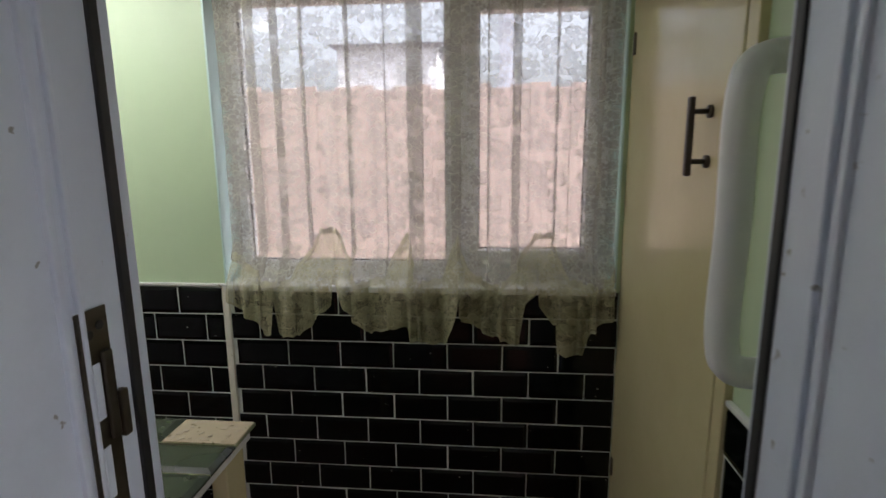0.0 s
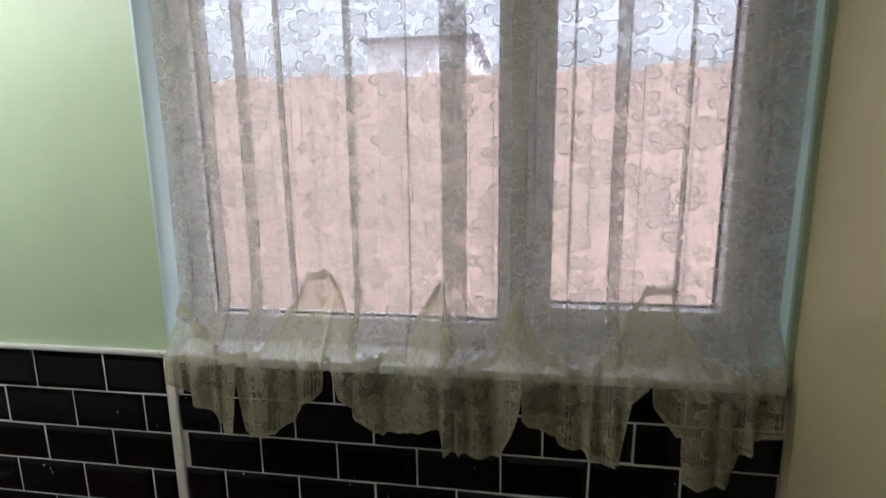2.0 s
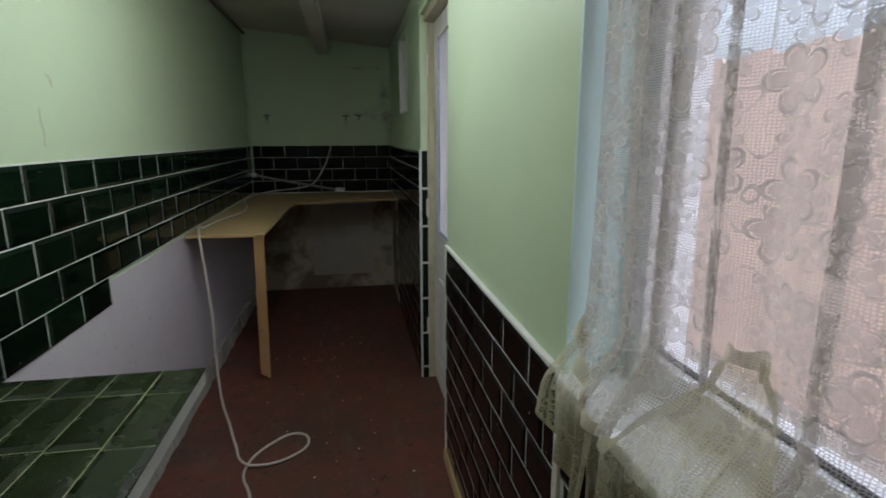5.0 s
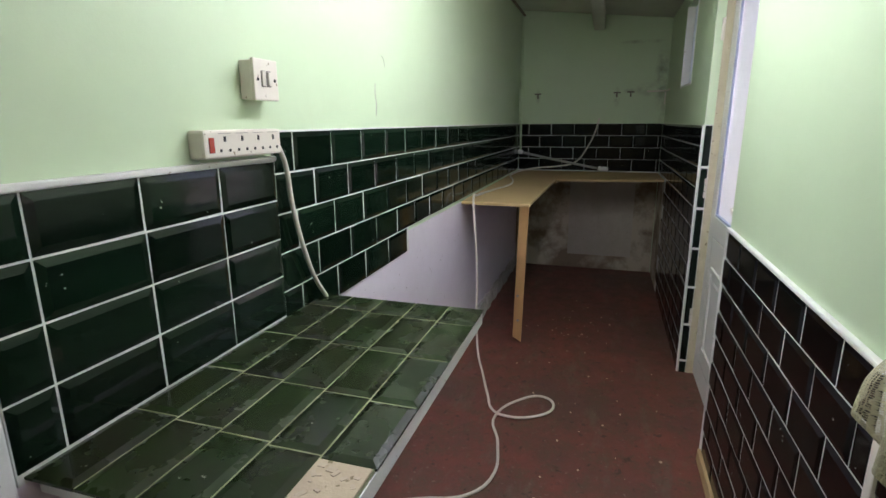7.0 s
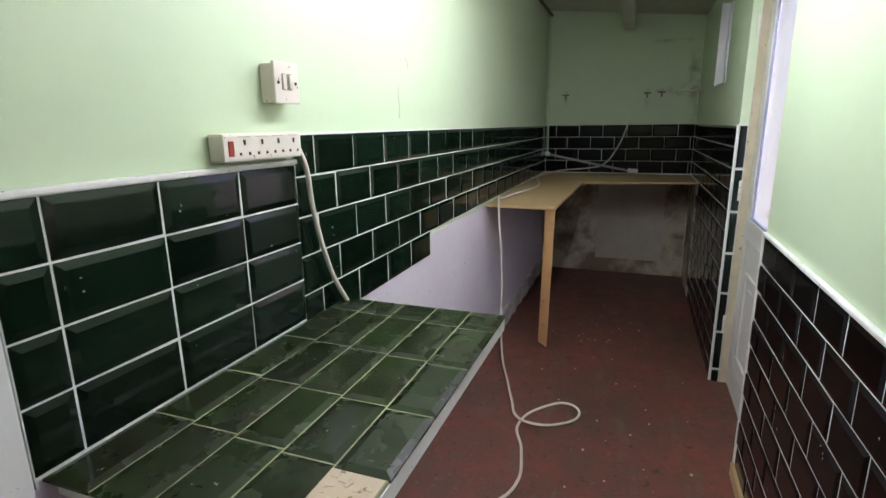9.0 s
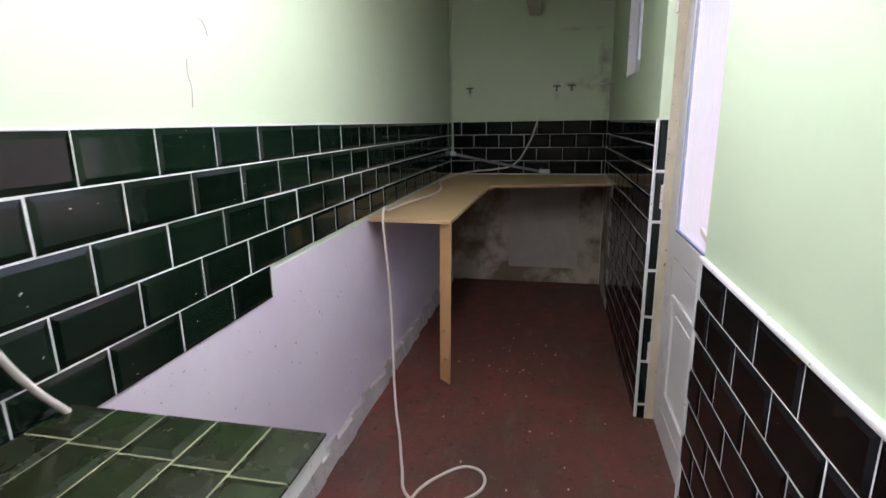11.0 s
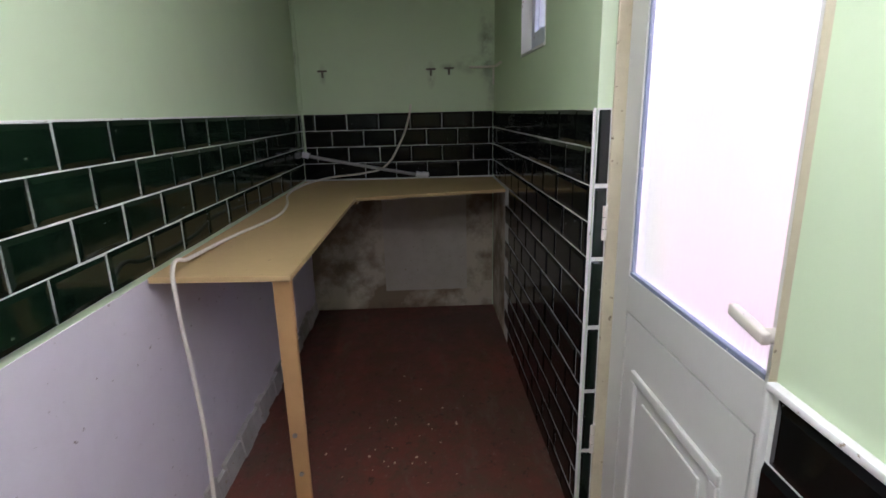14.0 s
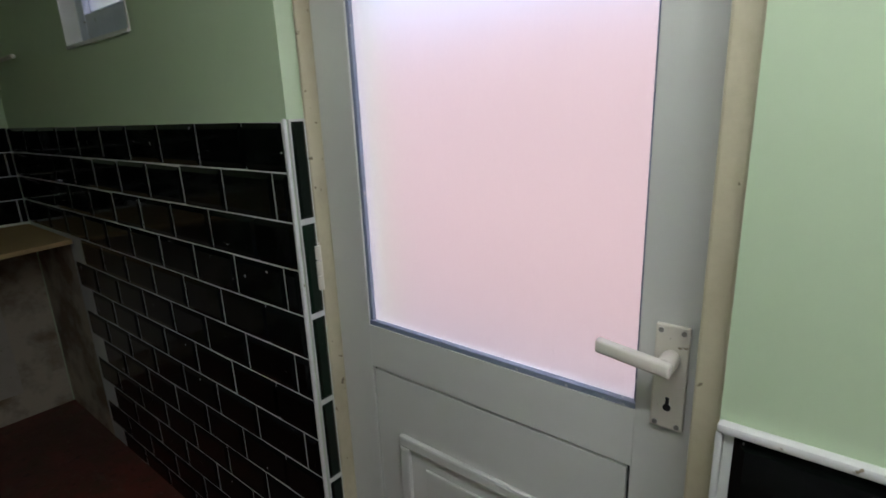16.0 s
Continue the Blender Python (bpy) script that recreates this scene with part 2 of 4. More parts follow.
def lace(name, thick, front=(0.76, 0.72, 0.58, 1), back=(0.52, 0.495, 0.51, 1)):
    """Net curtain: a fine net with woven five-petalled flowers, scrolls and a denser hem, laid out in cloth metres."""
    m, t, b = nodes_of(name)
    uv = t.nodes.new("ShaderNodeUVMap")
    uv.uv_map = "cloth"
    dense = None
    for size, turn, petals in ((0.088, 0.3, 2.5), (0.050, 1.9, 2.5)):
        mp = t.nodes.new("ShaderNodeMapping")
        mp.inputs["Scale"].default_value = (1 / size, 1 / size, 1)
        mp.inputs["Location"].default_value = (turn, turn * 2.3, 0)
        t.links.new(uv.outputs[0], mp.inputs[0])
        v = add(t, "ShaderNodeTexVoronoi", Scale=1.0, Randomness=0.75)
        v.voronoi_dimensions = "2D"
        t.links.new(mp.outputs[0], v.inputs["Vector"])
        d = t.nodes.new("ShaderNodeVectorMath")
        d.operation = "SUBTRACT"
        t.links.new(mp.outputs[0], d.inputs[0])
        t.links.new(v.outputs["Position"], d.inputs[1])
        s = t.nodes.new("ShaderNodeSeparateXYZ")
        t.links.new(d.outputs[0], s.inputs[0])
        ang = math_node(t, "ARCTAN2", s.outputs[1], s.outputs[0])
        wave = math_node(t, "ABSOLUTE", math_node(t, "SINE", math_node(t, "MULTIPLY", ang, petals)))
        rim = math_node(t, "ADD", math_node(t, "MULTIPLY", math_node(t, "POWER", wave, 0.55), 0.30), 0.12)
        inside = math_node(t, "SUBTRACT", rim, v.outputs["Distance"])
        petal = ramp(t, inside, 0.0, 0.03)
        edge = math_node(t, "SUBTRACT", 1.0, ramp(t, math_node(t, "ABSOLUTE", math_node(t, "SUBTRACT", inside, 0.03)), 0.012, 0.036))
        eye = math_node(t, "SUBTRACT", 1.0, ramp(t, v.outputs["Distance"], 0.06, 0.08))
        one = math_node(t, "SUBTRACT", math_node(t, "ADD", math_node(t, "MULTIPLY", petal, 0.52), math_node(t, "MULTIPLY", edge, 0.5), True), eye, True)
        vein = math_node(t, "SUBTRACT", 1.0, ramp(t, math_node(t, "ABSOLUTE", math_node(t, "SUBTRACT", inside, 0.085)), 0.004, 0.022))
        one = math_node(t, "SUBTRACT", one, math_node(t, "MULTIPLY", vein, 0.62), True)
        dense = one if dense is None else math_node(t, "MAXIMUM", dense, math_node(t, "MULTIPLY", one, 0.92))
    wob = add(t, "ShaderNodeTexNoise", Scale=15.0, Detail=0.0)
    t.links.new(uv.outputs[0], wob.inputs["Vector"])
    band = math_node(t, "ABSOLUTE", math_node(t, "SUBTRACT", math_node(t, "FRACT", math_node(t, "MULTIPLY", wob.outputs["Fac"], 5.0)), 0.5))
    scroll = math_node(t, "MULTIPLY", math_node(t, "SUBTRACT", 1.0, ramp(t, band, 0.025, 0.055)), 0.7)
    dense = math_node(t, "MAXIMUM", dense, scroll)
    sep = t.nodes.new("ShaderNodeSeparateXYZ")
    t.links.new(uv.outputs[0], sep.inputs[0])
    mesh_map = t.nodes.new("ShaderNodeMapping")
    mesh_map.inputs["Scale"].default_value = (1 / 0.0042, 1 / 0.0036, 1)
    t.links.new(uv.outputs[0], mesh_map.inputs[0])
    holes = add(t, "ShaderNodeTexVoronoi", Scale=1.0, Randomness=0.35)
    holes.voronoi_dimensions, holes.feature = "2D", "DISTANCE_TO_EDGE"
    t.links.new(mesh_map.outputs[0], holes.inputs["Vector"])
    net = math_node(t, "ADD", math_node(t, "MULTIPLY", math_node(t, "SUBTRACT", 1.0, ramp(t, holes.outputs["Distance"], 0.09, 0.22)), 0.45), 0.05 + thick)
    cover = math_node(t, "MAXIMUM", net, math_node(t, "ADD", math_node(t, "MULTIPLY", dense, 0.86), 0.04), True)
    cover = math_node(t, "MINIMUM", cover, 0.88)
    diff = add(t, "ShaderNodeBsdfDiffuse", Color=front)
    tran = add(t, "ShaderNodeBsdfTranslucent", Color=back)
    cloth, out, clear = t.nodes.new("ShaderNodeMixShader"), t.nodes.new("ShaderNodeMixShader"), t.nodes.new("ShaderNodeBsdfTransparent")
    cloth.inputs[0].default_value = 0.5
    t.links.new(diff.outputs[0], cloth.inputs[1])
    t.links.new(tran.outputs[0], cloth.inputs[2])
    t.links.new(cover, out.inputs[0])
    t.links.new(clear.outputs[0], out.inputs[1])
    t.links.new(cloth.outputs[0], out.inputs[2])
    t.links.new(out.outputs[0], t.nodes["Material Output"].inputs["Surface"])
    return m


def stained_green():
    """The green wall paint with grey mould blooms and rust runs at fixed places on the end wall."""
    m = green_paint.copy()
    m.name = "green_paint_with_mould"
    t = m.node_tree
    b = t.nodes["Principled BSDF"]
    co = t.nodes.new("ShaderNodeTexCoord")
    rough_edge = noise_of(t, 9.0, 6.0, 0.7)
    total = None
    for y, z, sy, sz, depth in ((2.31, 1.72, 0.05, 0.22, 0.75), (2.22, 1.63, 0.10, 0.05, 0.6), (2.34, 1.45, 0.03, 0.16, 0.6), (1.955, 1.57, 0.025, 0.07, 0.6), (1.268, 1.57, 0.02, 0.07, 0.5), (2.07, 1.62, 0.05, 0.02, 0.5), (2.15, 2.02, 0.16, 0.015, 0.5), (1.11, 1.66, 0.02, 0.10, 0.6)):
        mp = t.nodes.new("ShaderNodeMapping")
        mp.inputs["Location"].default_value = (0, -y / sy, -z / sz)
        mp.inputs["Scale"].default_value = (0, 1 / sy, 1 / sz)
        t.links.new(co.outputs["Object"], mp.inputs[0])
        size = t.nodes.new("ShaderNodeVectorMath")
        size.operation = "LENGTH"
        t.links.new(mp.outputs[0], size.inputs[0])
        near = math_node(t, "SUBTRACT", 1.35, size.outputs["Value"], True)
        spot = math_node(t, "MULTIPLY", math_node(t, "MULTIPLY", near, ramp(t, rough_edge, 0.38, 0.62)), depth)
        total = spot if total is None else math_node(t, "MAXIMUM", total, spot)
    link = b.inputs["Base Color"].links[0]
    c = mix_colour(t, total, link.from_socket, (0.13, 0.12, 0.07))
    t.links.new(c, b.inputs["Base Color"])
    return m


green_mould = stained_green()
floor_red, plaster, glass, frosted, lace_net = floor_material(), stained_plaster(), clear_glass(), frosted_glass(), lace("lace_net", 0.0)
lace_gathered = lace("gathered_lace", 0.22, (0.72, 0.68, 0.42, 1), (0.54, 0.51, 0.40, 1))
lace_edging = lace("lace_edging", 0.5, (0.76, 0.72, 0.50, 1), (0.5, 0.48, 0.42, 1))


# ---- builders ----
def box(bm, x0, x1, y0, y1, z0, z1):
    made = bmesh.ops.create_cube(bm, size=1)["verts"]
    for v in made:
        v.co = Vector(((x0 + x1) / 2 + v.co.x * (x1 - x0), (y0 + y1) / 2 + v.co.y * (y1 - y0), (z0 + z1) / 2 + v.co.z * (z1 - z0)))
    return made


def rod(bm, a, b, r, sides=16, r2=None):
    a, b = Vector(a), Vector(b)
    made = bmesh.ops.create_cone(bm, cap_ends=True, segments=sides, radius1=r, radius2=r if r2 is None else r2, depth=(b - a).length)["verts"]
    m = Matrix.Translation((a + b) / 2) @ (b - a).to_track_quat("Z", "Y").to_matrix().to_4x4()
    bmesh.ops.transform(bm, matrix=m, verts=made)
    return made


def soften(bm, width, segments=2):
    edges = [e for e in bm.edges if len(e.link_faces) == 2 and e.calc_face_angle(0) > 0.6]
    bmesh.ops.bevel(bm, geom=edges, offset=width, segments=segments, affect="EDGES", profile=0.6, clamp_overlap=True)


def part(name, bm, material, parent=None, label="", smooth=False):
    mesh = bpy.data.meshes.new(name)
    bm.to_mesh(mesh)
    bm.free()
    mesh.materials.append(material)
    if smooth:
        mesh.shade_smooth()
    ob = new(name, mesh)
    ob.parent = parent
    return tagged(ob, label)


def boxes(name, material, spans, parent=None, bevel=0.0, label=""):
    bm = bmesh.new()
    for s in spans:
        box(bm, *s)
    if bevel:
        soften(bm, bevel)
    return part(name, bm, material, parent, label)


def tube(name, points, radius, material, parent=None, label=""):
    c = bpy.data.curves.new(name, "CURVE")
    c.dimensions, c.bevel_depth, c.bevel_resolution, c.resolution_u = "3D", radius, 3, 8
    s = c.splines.new("BEZIER")
    s.bezier_points.add(len(points) - 1)
    for p, co in zip(s.bezier_points, points):
        p.co, p.handle_left_type, p.handle_right_type = co, "AUTO", "AUTO"
    c.materials.append(material)
    c.use_fill_caps = True
    ob = new(name, c)
    mesh = bpy.data.meshes.new_from_object(ob.evaluated_get(bpy.context.evaluated_depsgraph_get()))
    bpy.data.objects.remove(ob)
    ob = new(name, mesh)
    mesh.shade_smooth()
    ob.parent = parent
    return tagged(ob, label)


def thing(name, label, category, group="", kind="", at=(0, 0, 0)):
    ob = new(name)
    ob.location = at
    ob.empty_display_size = 0.05
    return tagged(ob, label, category, group, kind)


# ---- the plan ----
N, S, W, E = 2.362, 1.096, -4.821, 0.692
WIN = (-0.724, 0.682, 0.968, 2.03)
DOOR = (-2.760, -1.945, 0.0, 2.04)
VENT = (-3.885, -3.40, 1.582, 2.10)
LEDGE, DADO = 0.968, 1.342
DOORWAY = (-0.13, 0.512)


def ceiling_z(y):
    return 2.33 - (y - S) * 0.105


wall_north = boxes("wall_north", green_paint, [
    (W - 0.2, VENT[0], N, N + 0.24, 0, 2.45), (VENT[0], VENT[1], N, N + 0.24, 0, VENT[2]), (VENT[0], VENT[1], N, N + 0.24, VENT[3], 2.45),
    (VENT[1], DOOR[0], N, N + 0.24, 0, 2.45), (DOOR[0], DOOR[1], N, N + 0.24, DOOR[3], 2.45), (DOOR[1], WIN[0], N, N + 0.24, 0, 2.45),
    (WIN[0], WIN[1], N, N + 0.24, 0, WIN[2]), (WIN[0], WIN[1], N, N + 0.24, WIN[3], 2.45), (WIN[1], E + 0.2, N, N + 0.24, 0, 2.45)])
tagged(wall_north, "pale green painted wall with dark metro tiles below", "wall", kind="structure")
wall_south = boxes("wall_south", green_paint, [
    (W - 0.2, DOORWAY[0] - 0.05, S - 0.24, S, 0, 2.5), (DOORWAY[1] + 0.05, E + 0.6, S - 0.24, S, 0, 2.5), (DOORWAY[0] - 0.05, DOORWAY[1] + 0.05, S - 0.24, S, 2.06, 2.5)])
tagged(wall_south, "pale green painted wall with dark metro tiles below", "wall", kind="structure")
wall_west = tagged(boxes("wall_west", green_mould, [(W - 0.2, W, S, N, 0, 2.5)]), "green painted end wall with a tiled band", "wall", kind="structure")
wall_east = tagged(boxes("wall_east", green_paint, [(E + 0.02, E + 0.2, S, N, 0, 2.5)]), "green painted wall beside the tall cupboard", "wall", kind="structure")
floor = tagged(boxes("floor", floor_red, [(W - 0.2, E + 0.6, S - 0.24, N + 0.1, -0.12, 0)]), "worn dark red painted concrete floor", "floor", kind="structure")
bm = bmesh.new()
for v in box(bm, W - 0.2, E + 0.2, S - 0.1, N + 0.1, 0, 0.1):
    v.co.z += ceiling_z(v.co.y)
ceiling = tagged(part("ceiling", bm, ceiling_paint), "sloping off-white painted ceiling", "ceiling", kind="structure")
bm = bmesh.new()
for v in box(bm, W, E, 1.73, 1.82, 0, 0.16):
    v.co.z += ceiling_z(1.775) - 0.13
soften(bm, 0.008)
beam = tagged(part("ceiling_beam", bm, ceiling_paint), "boxed beam running along the ceiling", "beam", kind="structure")

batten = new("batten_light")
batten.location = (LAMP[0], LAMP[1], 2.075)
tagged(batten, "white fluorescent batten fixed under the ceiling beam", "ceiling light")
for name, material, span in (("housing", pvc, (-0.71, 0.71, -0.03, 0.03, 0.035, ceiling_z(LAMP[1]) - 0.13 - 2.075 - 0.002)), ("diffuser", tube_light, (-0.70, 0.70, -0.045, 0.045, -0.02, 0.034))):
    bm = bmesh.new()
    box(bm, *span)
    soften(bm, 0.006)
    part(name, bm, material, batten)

# hall behind the doorway
hall = [(-1.6, -1.4, -1.3, S - 0.24, 0, 2.5), (1.6, 1.8, 0.35, S - 0.24, 0, 2.5), (1.6, 1.8, -1.3, -1.1, 0, 2.5), (1.6, 1.8, -1.1, 0.35, 0, 0.8), (1.6, 1.8, -1.1, 0.35, 2.2, 2.5), (-1.6, 1.8, -1.5, -1.3, 0, 2.5)]
tagged(boxes("wall_hall", white_paint, hall), "plain white hall walls", "wall", kind="structure")
tagged(boxes("ceiling_hall", ceiling_paint, [(-1.6, 1.8, -1.5, S - 0.1, 2.5, 2.6)]), "plain white hall ceiling", "ceiling", kind="structure")
tagged(boxes("floor_hall", floor_red, [(-1.6, 1.8, -1.5, S - 0.24, -0.12, 0)]), "worn red hall floor", "floor", kind="structure")

# painted and bare patches on the walls
boxes("painted_plaster", lilac_paint, [(W, -0.24, S - 0.02, S + 0.003, 0.0, 0.905)], wall_south, 0, "chipped lilac painted plaster")
boxes("bare_plaster", plaster, [(W + 0.005, -4.30, N - 0.0065, N - 0.0005, 0.0, 0.893)], wall_north, 0, "rough bare plaster")
boxes("bare_plaster", plaster, [(W - 0.02, W + 0.004, S + 0.004, N - 0.012, 0.0, 0.915)], wall_west, 0, "damp-stained bare plaster")
boxes("plaster_patch", paint("grey_plaster_patch", (0.50, 0.47, 0.40), (0.36, 0.31, 0.24), 0.85, 60, 0.003, 0.9, 0.2), [(W + 0.002, W + 0.0065, 1.60, 2.17, 0.13, 0.86)], wall_west, 0, "smoother grey plaster patch")
bm = bmesh.new()
rng = random.Random(4)
for i in range(46):
    x = W + 0.03 + i * 0.08
    h = 0.06 + 0.045 * rng.random()
    made = box(bm, x, x + 0.083, S - 0.01, S + 0.026 + 0.014 * rng.random(), 0, h)
    for v in made:
        if v.co.z > 0.01 and v.co.y > S:
            v.co.y -= 0.012
cement_skirting = part("cement_skirting", bm, cement, wall_south, "crumbling grey cement fillet along the floor")

for path in ([(-1.60, S + 0.0005, 1.50), (-1.598, S + 0.0005, 1.46), (-1.605, S + 0.0005, 1.44), (-1.60, S + 0.0005, 1.39)], [(-1.66, S + 0.0005, 1.60), (-1.675, S + 0.0005, 1.595), (-1.69, S + 0.0005, 1.565)]):
    tube("paint_crack", path, 0.0013, cement, wall_south)

# ledge over the low tiles, dado trims
boxes("dado_trim", white_paint, [(DOOR[1], WIN[0], N - 0.016, N, LEDGE, LEDGE + 0.012)], wall_north, 0.004, "thin painted ledge over the tiles")
boxes("corner_trim", old_pvc, [(WIN[0] - 0.012, WIN[0] + 0.014, N - 0.015, N - 0.001, 0.0, LEDGE - 0.001)], wall_north, 0.003)
boxes("corner_trim", white_paint, [(DOOR[0] - 0.006, DOOR[0] + 0.002, N - 0.010, N - 0.001, 0.0, DADO + 0.006)], wall_north, 0.004)
boxes("corner_trim", white_paint, [(DOOR[1] - 0.001, DOOR[1] + 0.007, N - 0.014, N - 0.001, 0.0, LEDGE - 0.001)], wall_north, 0.003)
boxes("dado_trim", white_paint, [(W + 0.01, -0.952, S, S + 0.007, DADO, DADO + 0.006)], wall_south, 0.003)
boxes("panel_trim", white_paint, [(-0.949, -0.256, S + 0.001, S + 0.019, 1.273, 1.285)], wall_south, 0.003)

boxes("skirting_board", mdf, [(-1.925, -1.15, N - 0.024, N - 0.011, 0.0, 0.055)], wall_north, 0.003, "short raw wood skirting board")

# ---- window ----
window = thing("window_1", "white plastic double window with a wide fixed pane and a narrower sash", "window", kind="structure", at=(0, N + 0.15, WIN[2]))


def under(ob, parent):
    ob.parent = parent
    ob.matrix_parent_inverse = Matrix.Translation(-parent.location)
    return ob


def wbox(name, material, spans, parent, bevel=0.0, label=""):
    return under(boxes(name, material, spans, None, bevel, label), parent)


y0, y1 = N + 0.115, N + 0.175
wbox("window_frame", pvc, [(WIN[0], WIN[0] + 0.055, y0, y1, WIN[2], WIN[3]), (WIN[1] - 0.06, WIN[1], y0, y1, WIN[2], WIN[3]),
     (WIN[0] + 0.055, WIN[1] - 0.06, y0, y1, WIN[2], WIN[2] + 0.075), (WIN[0] + 0.055, WIN[1] - 0.06, y0, y1, WIN[3] - 0.06, WIN[3]),
     (0.085, 0.165, y0, y1, WIN[2] + 0.075, WIN[3] - 0.06)], window, 0.006)
wbox("sash", pvc, [(0.165, 0.205, y0 - 0.02, y1 - 0.015, WIN[2] + 0.075, WIN[3] - 0.06), (WIN[1] - 0.1, WIN[1] - 0.06, y0 - 0.02, y1 - 0.015, WIN[2] + 0.075, WIN[3] - 0.06),
     (0.205, WIN[1] - 0.1, y0 - 0.02, y1 - 0.015, WIN[2] + 0.075, WIN[2] + 0.125), (0.205, WIN[1] - 0.1, y0 - 0.02, y1 - 0.015, WIN[3] - 0.11, WIN[3] - 0.06)], window, 0.006)
for a, b, c, d in ((WIN[0] + 0.055, 0.085, WIN[2] + 0.075, WIN[3] - 0.06), (0.205, WIN[1] - 0.1, WIN[2] + 0.125, WIN[3] - 0.11)):
    pane = wbox("pane", glass, [(a, b, y0 + 0.03, y0 + 0.036, c, d)], window)
    pane.visible_shadow = False
    wbox("bead", rubber, [(a, b, y0 - 0.001 + 0.018, y0 + 0.029, c, c + 0.004), (a, a + 0.004, y0 + 0.018, y0 + 0.029, c + 0.004, d), (b - 0.004, b, y0 + 0.018, y0 + 0.029, c + 0.004, d)], window)
wbox("window_sill", white_paint, [(WIN[0] + 0.002, WIN[1] - 0.002, N - 0.022, y0 + 0.01, WIN[2] - 0.012, WIN[2] + 0.010)], window, 0.004)
wbox("reveal", blue_paint, [(WIN[0] - 0.001, WIN[0] + 0.006, N - 0.003, y0, WIN[2] + 0.011, WIN[3]), (WIN[1] - 0.006, WIN[1] + 0.001, N - 0.003, y0, WIN[2] + 0.011, WIN[3]),
     (WIN[0] + 0.006, WIN[1] - 0.006, N - 0.003, y0, WIN[3] - 0.006, WIN[3] + 0.001)], window, 0, "pale blue painted reveal")
wbox("outer_reveal", house_render, [(WIN[0] - 0.001, WIN[0] + 0.004, y1 + 0.001, N + 0.242, WIN[2], WIN[3]), (WIN[1] - 0.004, WIN[1] + 0.001, y1 + 0.001, N + 0.242, WIN[2], WIN[3]),
     (WIN[0] + 0.004, WIN[1] - 0.004, y1 + 0.001, N + 0.242, WIN[3] - 0.004, WIN[3] + 0.001), (WIN[0] + 0.004, WIN[1] - 0.004, y1 + 0.001, N + 0.27, WIN[2] - 0.001, WIN[2] + 0.012)], window, 0, "pale rendered outer reveal")
wbox("window_handle", pvc, [(0.17, 0.20, y0 - 0.045, y0 - 0.021, 1.36, 1.42), (0.176, 0.194, y0 - 0.065, y0 - 0.046, 1.36, 1.48)], window, 0.006)

# small high window
vent = thing("window_2", "small high white plastic window in a deep reveal", "window", kind="structure", at=((VENT[0] + VENT[1]) / 2, N + 0.15, VENT[2]))
vy0, vy1 = N + 0.045, N + 0.10
wbox("window_frame", frame_grey, [(VENT[0], VENT[0] + 0.06, vy0, vy1, VENT[2], VENT[3]), (VENT[1] - 0.06, VENT[1], vy0, vy1, VENT[2], VENT[3]),
     (VENT[0] + 0.06, VENT[1] - 0.06, vy0, vy1, VENT[2], VENT[2] + 0.10), (VENT[0] + 0.06, VENT[1] - 0.06, vy0, vy1, VENT[3] - 0.06, VENT[3])], vent, 0.006)
pane = wbox("pane", frosted, [(VENT[0] + 0.06, VENT[1] - 0.06, vy0 + 0.02, vy0 + 0.026, VENT[2] + 0.10, VENT[3] - 0.06)], vent)
pane.visible_shadow = False
wbox("reveal", white_paint, [(VENT[0] - 0.001, VENT[0] + 0.006, N - 0.003, vy0, VENT[2], VENT[3]), (VENT[0] + 0.006, VENT[1] - 0.006, N - 0.006, vy0, VENT[2] - 0.002, VENT[2] + 0.008),
     (VENT[1] - 0.006, VENT[1] + 0.001, N - 0.003, vy0, VENT[2], VENT[3])], vent)

# ---- back door ----
door = thing("door_1", "white half-glazed back door with frosted glass, shut", "door", kind="structure", at=(-2.36, 2.46, 0))
DY0, DY1 = 2.436, 2.478
LX0, LX1, LZ1 = -2.748, -1.984, 2.0
GX0, GX1, GZ0, GZ1 = -2.648, -2.070, 0.905, 1.915
PX0, PX1, PZ0, PZ1 = -2.648, -2.072, 0.13, 0.806
wbox("leaf", door_white, [(LX0, GX0, DY0, DY1, 0.012, LZ1), (GX1, LX1, DY0, DY1, 0.012, LZ1), (GX0, GX1, DY0, DY1, GZ1, LZ1), (GX0, GX1, DY0, DY1, PZ1, GZ0),
     (GX0, GX1, DY0, DY1, 0.012, PZ0), (PX1, GX1, DY0, DY1, PZ0, PZ1)], door, 0.002, "satin white door leaf")
pane = wbox("pane", frosted, [(GX0 + 0.002, GX1 - 0.002, DY0 + 0.016, DY0 + 0.021, GZ0 + 0.002, GZ1 - 0.002)], door, 0, "frosted reeded glass")
pane.visible_shadow = False
blue_grey = paint("blue_grey_bead", (0.20, 0.24, 0.34), (0.32, 0.34, 0.4), 0.4, 90, 0.001, 0.8, 0.5, (0.5, 0.5, 0.52))
wbox("glazing_bead", blue_grey, [(GX0, GX1, DY0 + 0.002, DY0 + 0.014, GZ0, GZ0 + 0.011), (GX0, GX0 + 0.009, DY0 + 0.004, DY0 + 0.014, GZ0 + 0.011, GZ1),
     (GX1 - 0.004, GX1, DY0 + 0.004, DY0 + 0.014, GZ0 + 0.011, GZ1)], door, 0.002, "grimy blue-grey glazing bead")
wbox("panel_field", door_white, [(PX0 + 0.006, PX1 - 0.006, DY0 + 0.001, DY0 + 0.028, PZ0 + 0.006, PZ1 - 0.006)], door, 0.001)
